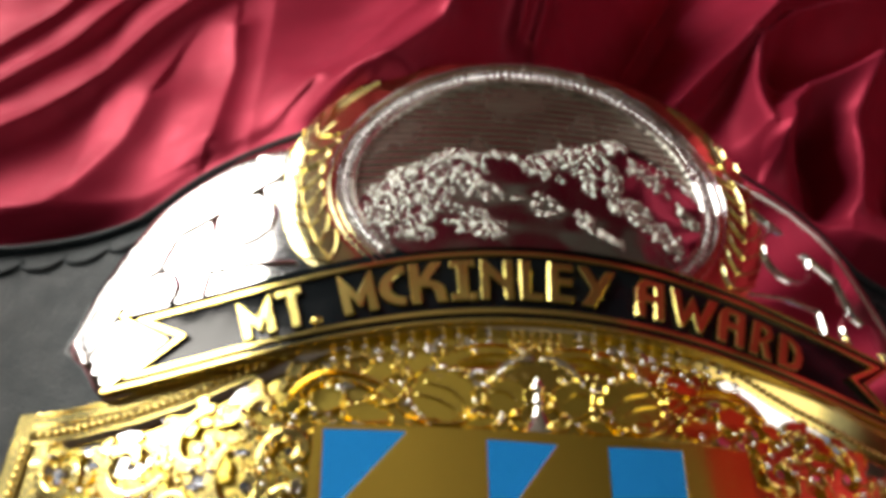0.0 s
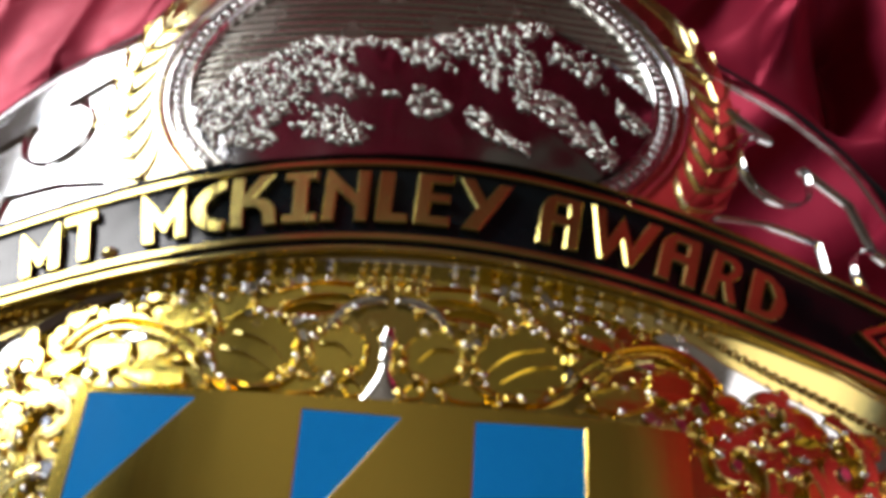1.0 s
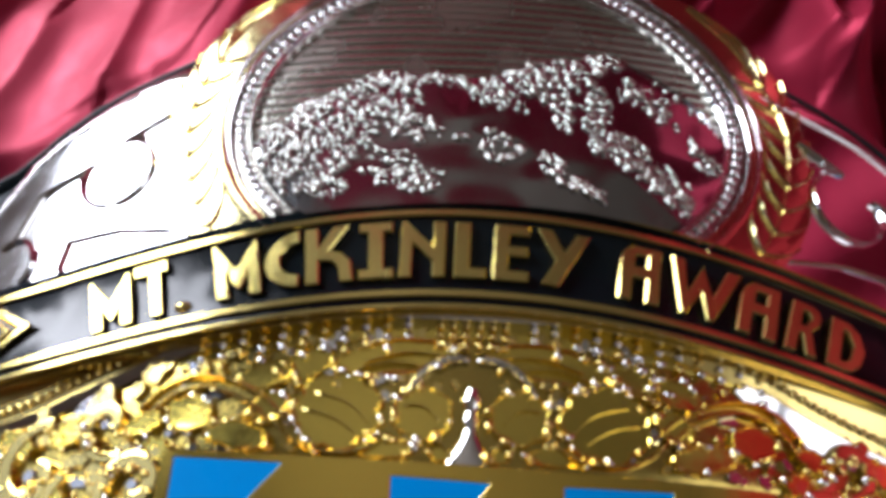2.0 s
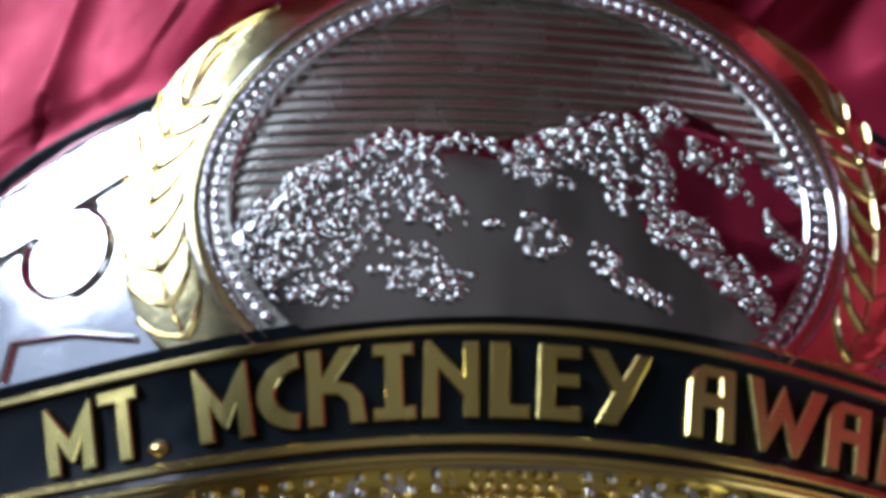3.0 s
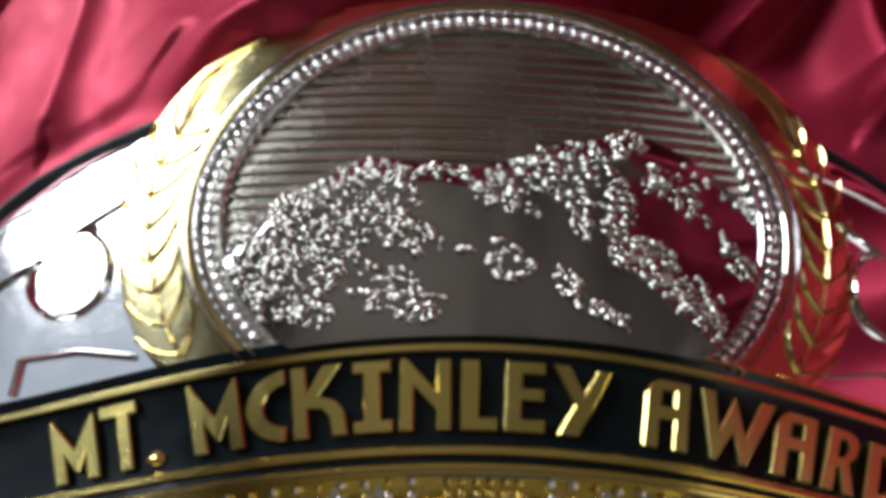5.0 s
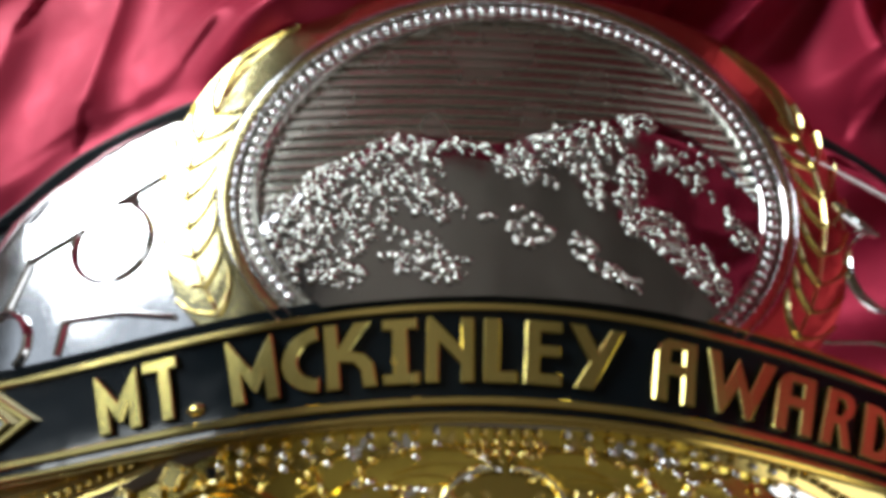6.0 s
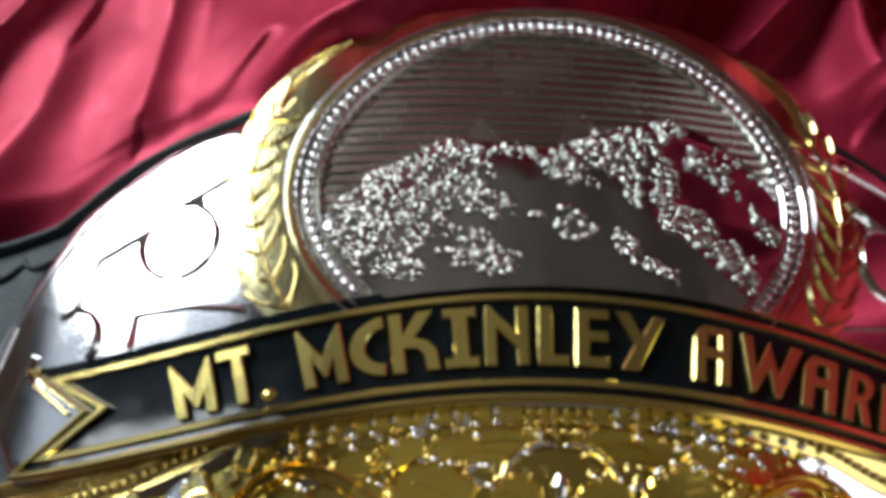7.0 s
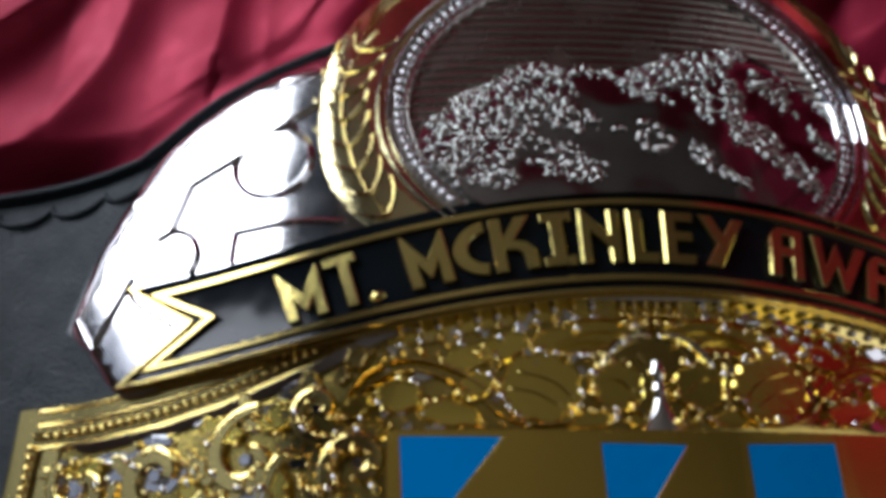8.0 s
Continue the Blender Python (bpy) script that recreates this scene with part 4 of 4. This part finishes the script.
BLUE = [
    [(-2.09, -1.88), (-1.33, -1.90), (-2.05, -2.74)], [(-0.585, -1.955), (0.085, -1.975), (-0.56, -2.81)],
    [(0.58, -1.97), (1.32, -1.955), (1.305, -2.60), (0.572, -2.61)], [(1.305, -2.615), (1.94, -2.58), (1.92, -3.25), (1.285, -3.27)],
    [(-1.27, -3.04), (-1.30, -3.75), (-2.0, -3.9)], [(0.11, -3.02), (0.10, -3.75), (-0.55, -3.9)],
]


panel_outline = [(-2.18, -1.83), (2.04, -1.89), (2.04, -4.7), (-2.18, -4.7)]
panel = part("panel", shape("panel", *bend(flatter(pierced(panel_outline, BLUE, 0.005, 0.09, bevel=0.005, drop=0.004))), smooth=30), GOLD_PANEL, main_plate, "brushed gold centre panel with sunken blue enamel fields")
for pts in BLUE:
    part("enamel_field", shape("enamel_field", *bend(flatter(plan_prism(pts, 0.004, 0.0865, 0.001)))), ENAMEL_BLUE, panel, "bright blue enamel field")

# scrollwork
def flat_bar(path, width, h0, h1, taper):
    """A flat-topped bar with rounded shoulders along a path in the plan."""
    rows = []
    for i, (p, o) in enumerate(zip(path, offsets(path, False))):
        w = width / 2 * taper(i / (len(path) - 1))
        e = min(0.018, w * 0.4)
        prof = ((w, h0), (w * 0.98, h1 - e), (w - 0.35 * e, h1 - 0.3 * e), (w - e, h1), (w - 1.5 * e, h1), (0, h1), (1.5 * e - w, h1), (e - w, h1), (0.35 * e - w, h1 - 0.3 * e), (-w * 0.98, h1 - e), (-w, h0))
        rows.append([(p[0] + o.x * a, p[1] + o.y * a, h) for a, h in prof])
    return loft(rows, ring=True, caps=True)


def lobed(u, v, rx, ry, turn, lobes, deep, top):
    """A flat-topped leaf with a scalloped outline."""
    ca, sa, pts = math.cos(radians(turn)), math.sin(radians(turn)), []
    for k in range(5 * lobes):
        a = 2 * math.pi * k / (5 * lobes)
        r = 1 - deep * (1 - abs(math.sin(lobes * a / 2)) ** 0.7)
        x, y = rx * r * math.cos(a), ry * r * math.sin(a)
        pts.append((u + x * ca - y * sa, v + x * sa + y * ca))
    body = glyph([pts], -0.01, top, min(0.016, 0.12 * ry))
    if ry < 0.06:
        return body
    return joined(body, dome([(u + (x - u) * 0.95, v + (y - v) * 0.95) for x, y in pts], 0.022, top - 0.004, top + 0.012, closed=True, sides=5))


def scroll_path(u, v, size, start, turn, turns=0.95, tail=0.7):
    path = []
    for i in range(27):
        t = i / 26
        a = radians(start) + turn * 2 * math.pi * turns * t
        r = size * (0.36 + 0.64 * (1 - t) ** 0.8) * (1 + tail * (1 - t) ** 3)
        path.append((u + r * math.cos(a), v + r * math.sin(a)))
    return path


def scroll(path, width):
    """A flat-topped volute."""
    return flat_bar(path, width, -0.01, 0.09, lambda t: 0.35 + 0.65 * math.sin(math.pi * min(1, 0.15 + 0.70 * t)))


AXIS = -0.06
LEAVES = [  # the middle field, from its axis: centre, half axes, turn, lobes, depth, height
    (0.56, -1.13, 0.44, 0.13, -8, 5, 0.06, 0.062), (0.34, -1.52, 0.20, 0.18, 0, 6, 0.12, 0.07), (0.95, -1.52, 0.31, 0.26, 0, 7, 0.13, 0.075),
    (0.62, -1.77, 0.22, 0.06, 0, 5, 0.1, 0.06), (1.22, -1.20, 0.22, 0.10, -25, 5, 0.12, 0.065),
]
LEAVES_OUT = [
    (1.50, -1.27, 0.20, 0.09, -15, 5, 0.1, 0.085), (1.45, -1.50, 0.14, 0.10, -30, 6, 0.12, 0.075), (1.66, -1.70, 0.24, 0.09, 10, 6, 0.15, 0.08), (2.05, -1.55, 0.17, 0.12, 0, 6, 0.15, 0.08), (0.20, -1.79, 0.08, 0.045, 0, 5, 0.2, 0.06),
]
BARS = [  # paths of the narrow raised mouldings, and their widths
    ([(0.03, -1.13), (0.10, -1.11), (0.26, -1.15), (0.38, -1.24), (0.45, -1.37)], 0.095), ([(0.02, -1.08), (0.14, -1.03), (0.34, -0.99), (0.62, -0.99), (0.86, -1.08)], 0.035), ([(0.24, -1.10), (0.50, -1.08), (0.80, -1.18)], 0.022), ([(1.30, -1.60), (1.50, -1.42), (1.78, -1.29), (2.06, -1.25), (2.30, -1.34), (2.46, -1.52)], 0.06),
    ([(1.42, -1.62), (1.58, -1.48), (1.82, -1.37), (2.04, -1.34), (2.24, -1.42), (2.36, -1.55)], 0.06), ([(0.58, -1.68), (0.72, -1.80), (1.04, -1.82), (1.30, -1.72), (1.42, -1.56)], 0.045),
    ([(0.14, -1.80), (0.24, -1.68), (0.30, -1.76)], 0.035), ([(0.40, -1.18), (0.62, -1.16), (0.84, -1.24)], 0.02), ([(0.70, -1.62), (0.86, -1.46), (1.12, -1.40)], 0.022), ([(0.80, -1.68), (0.98, -1.56), (1.20, -1.52)], 0.022), ([(0.22, -1.58), (0.34, -1.46), (0.48, -1.48)], 0.02),
]
SCROLLS = [
    (2.75, -1.62, 0.17, 230, 1), (3.30, -1.98, 0.24, 100, -1), (4.05, -2.06, 0.27, 200, 1), (4.72, -2.12, 0.20, 40, -1),
    (2.42, -2.05, 0.20, 300, 1), (2.80, -2.36, 0.26, 60, -1), (3.45, -2.58, 0.28, 170, 1), (4.20, -2.75, 0.30, 250, -1), (4.80, -2.75, 0.20, 20, 1),
    (2.42, -2.75, 0.22, 100, -1), (2.90, -3.05, 0.28, 200, 1), (3.60, -3.30, 0.30, 330, -1), (4.35, -3.45, 0.32, 90, 1), (2.45, -3.50, 0.24, 240, 1), (3.05, -3.80, 0.28, 50, -1),
]
LOBES = [  # leaves between the volutes: centre, half axes, turn
    (2.45, -1.62, 0.16, 0.08, -22), (3.05, -1.66, 0.20, 0.10, -25), (3.53, -1.74, 0.20, 0.10, 20), (3.68, -2.28, 0.22, 0.11, 50), (3.05, -2.16, 0.18, 0.09, 70), (4.45, -2.40, 0.24, 0.11, 35), (4.72, -1.95, 0.20, 0.08, 0),
    (2.55, -2.42, 0.18, 0.09, 80), (3.12, -2.78, 0.20, 0.10, -30), (3.85, -3.0, 0.22, 0.11, 20), (2.62, -3.22, 0.18, 0.10, 60), (3.25, -3.5, 0.22, 0.11, 40), (4.65, -3.1, 0.20, 0.10, 70), (2.30, -1.80, 0.12, 0.08, 30),
]
glint = random.Random(5)
studs = []
for k in range(8):
    me = ball("stud", 0.024 * U * (0.8 + 0.07 * k), 1, 0.9)
    for vert in me.vertices:
        vert.co.x *= 1.0 + 0.35 * (k % 4)
    me.materials.append(SILVER if k % 3 == 0 else GOLD)
    studs.append(me)


def sparkle(u, v, h):
    stud = part("stud", glint.choice(studs), GOLD, main_plate)
    stud.location = bent(u, v, h)
    stud.rotation_euler = (glint.uniform(-0.5, 0.5), glint.uniform(-0.5, 0.5), glint.uniform(0, 3))


taken = []
for side in (-1, 1):
    for u, v, rx, ry, turn, lobes, deep, top in LEAVES + LEAVES_OUT:
        part("leaf", shape("leaf", *bend(lobed(AXIS + side * u, v, 1.12 * rx, 1.12 * ry, side * turn, lobes, deep, top)), smooth=30), GOLD_SATIN, main_plate)
        for k in range(int(30 * (rx + ry))):
            a, r = glint.uniform(0, 2 * math.pi), glint.uniform(0.94, 1.16)
            x, y = rx * r * math.cos(a), ry * r * math.sin(a)
            ca, sa = math.cos(radians(side * turn)), math.sin(radians(side * turn))
            q = (AXIS + side * u + x * ca - y * sa, v + x * sa + y * ca)
            if -1.82 < q[1] < BOT_OUT(q[0]) - 0.06:
                sparkle(*q, glint.uniform(0.06, 0.09))
        taken += [(side * (AXIS + side * u + 0.7 * rx * k), v, 0.8 * ry) for k in (-1, 0, 1)]
    for path, width in BARS:
        part("moulding", shape("moulding", *bend(dome(resample(rounded([(AXIS + side * u, v) for u, v in path], 2), 0.05), width, 0.0, 0.118, taper=lambda t: 0.45 + 0.55 * math.sin(math.pi * (0.1 + 0.8 * t))))), SILVER if path is BARS[0][0] else GOLD, main_plate)
        if side > 0:
            taken += [(u, v, 0.3 * width) for u, v in resample(rounded(path, 2), 0.08)]
    for u, v, size, start, turn in SCROLLS:
        path = scroll_path(side * u, v, size, start if side > 0 else 180 - start, turn * side)
        part("scroll", shape("scroll", *bend(scroll(path, 0.46 * size + 0.04)), smooth=35), GOLD, main_plate)
        part("scroll_eye", shape("scroll_eye", *bend(lobed(side * u, v, 0.22 * size, 0.22 * size, 0, 5, 0.15, 0.10)), smooth=35), SILVER, main_plate)
        out = offsets(path, False)
        for k in (1, 5, 9, 13):
            q, o = path[k], out[k]
            lift = -0.30 * size * turn * side
            part("leaf", shape("leaf", *bend(lobed(q[0] + o.x * lift, q[1] + o.y * lift, 0.095, 0.058, math.degrees(math.atan2(o.y, o.x)), 4, 0.2, 0.082)), smooth=30), GOLD, main_plate)
        for k in range(12):
            a, r = glint.uniform(0, 2 * math.pi), size * glint.uniform(0.5, 1.5)
            sparkle(side * u + r * math.cos(a), min(v + r * math.sin(a), border_low(side * u) - 0.15), glint.uniform(0.085, 0.115))
        taken += [(u, v, 0.95 * size)] if side > 0 else []
    for u, v, rx, ry, turn in LOBES:
        part("leaf", shape("leaf", *bend(lobed(side * u, v, rx, ry, side * turn, 6, 0.24, 0.08)), smooth=30), GOLD_SATIN, main_plate)
        taken += [(u, v, 0.7 * rx)] if side > 0 else []
        for k in range(3):
            a = glint.uniform(0, 2 * math.pi)
            sparkle(side * u + 1.1 * rx * math.cos(a), v + 1.1 * ry * math.sin(a), 0.08)
for side in (-1, 1):
    for field in ([(4.90, -1.90), (4.45, -1.88), (4.0, -1.86), (3.75, -2.0), (3.95, -2.2), (4.4, -2.12), (4.9, -2.2)], [(3.40, -1.62), (3.05, -1.50), (2.75, -1.42), (2.70, -1.56), (3.0, -1.72), (3.3, -1.76)]):
        part("silver_field", shape("silver_field", *bend(glyph([[(side * u, v) for u, v in field]], 0.0, 0.035, 0.012)), smooth=30), SILVER, main_plate, "smooth silver field between the scrolls")
# rows of small balls that hang under the banner
ball_gold, ball_silver = ball("hanging_ball", 0.030 * U, 2), ball("hanging_ball", 0.034 * U, 2)
ball_gold.materials.append(GOLD)
ball_silver.materials.append(SILVER)
hang = [(-0.31 + 0.096 * k, BOT_OUT(-0.31 + 0.096 * k) - 0.07 - 0.072 * r, ball_gold) for k in range(6) for r in range(3)]
for k in range(28):
    u = -2.1 + 0.155 * k
    if not -0.45 < u < 0.32:
        hang += [(u + 0.01 * r, BOT_OUT(u) - 0.065 - 0.085 * r, ball_silver if (r + k) % 3 else ball_gold) for r in range(2 + k % 2)]
for u, v, me in hang:
    part("hanging_ball", me, GOLD, main_plate).location = bent(u, v, 0.085)
for side in (-1, 1):
    for u, v, rx, ry, turn in ((1.0, -1.24, 0.10, 0.035, 5), (0.62, -1.40, 0.05, 0.04, 30), (1.32, -1.55, 0.09, 0.05, 60), (1.86, -1.40, 0.10, 0.04, -10), (2.92, -1.45, 0.17, 0.06, -25), (4.45, -1.88, 0.26, 0.05, -4), (4.08, -1.78, 0.14, 0.05, 5), (3.35, -2.30, 0.10, 0.05, 40)):
        part("silver_inlay", shape("silver_inlay", *bend(lobed(AXIS * (u < 2) + side * u, v, rx, ry, side * turn, 5, 0.12, 0.062)), smooth=30), SILVER, main_plate, "small polished silver inlay")
drop = []
for t in np.linspace(0, 1, 22):  # a bottle: a knob, a narrow neck and a spreading foot
    drop.append((t, 0.045 + 0.03 * math.exp(-((t - 0.16) / 0.09) ** 2) + 0.02 * math.exp(-((t - 0.42) / 0.07) ** 2) + 0.145 * max(0.0, (t - 0.5) / 0.5) ** 1.5))
rows = [[(AXIS + w * math.cos(a), -1.33 - 0.53 * t, 0.03 + (0.03 + 0.5 * w * (1 - 0.85 * t)) * math.sin(a)) for a in np.linspace(0, math.pi, 11)] for t, w in drop]
part("drop", shape("drop", *bend(loft(rows, ring=True, caps=True)), smooth=60), SILVER, main_plate, "polished silver drop")
rng = random.Random(11)
for k in range(3000):
    u, v = rng.uniform(0.08, 5.0), rng.uniform(-3.9, -0.9)
    middle = u < 2.35 and v > -1.9
    size = rng.uniform(0.03, 0.055) if middle else rng.uniform(0.05, 0.12)
    if v > BOT_OUT(u) - 0.10 or (u < 2.2 and v < -1.84 + 0.3 * size):
        continue
    if any(math.hypot(u - a, v - b) < (0.8 if middle else 0.9) * (size + r) for a, b, r in taken):
        continue
    taken.append((u, v, size))
    lobes, turn, flat, top = rng.choice((3, 4, 5)), rng.uniform(0, 180), rng.uniform(0.45, 0.9), rng.uniform(0.05, 0.085)
    silver = rng.random() < (0.35 if middle else 0.12)
    for side in (-1, 1):
        if v > border_low(side * u) - 0.6 * size - (0.10 if side > 0 else 0.04):
            continue
        part("bud", shape("bud", *bend(lobed(side * u, v, 1.15 * size, 1.15 * size * flat, side * turn, lobes, 0.25, top)), smooth=30), SILVER if silver else GOLD, main_plate)
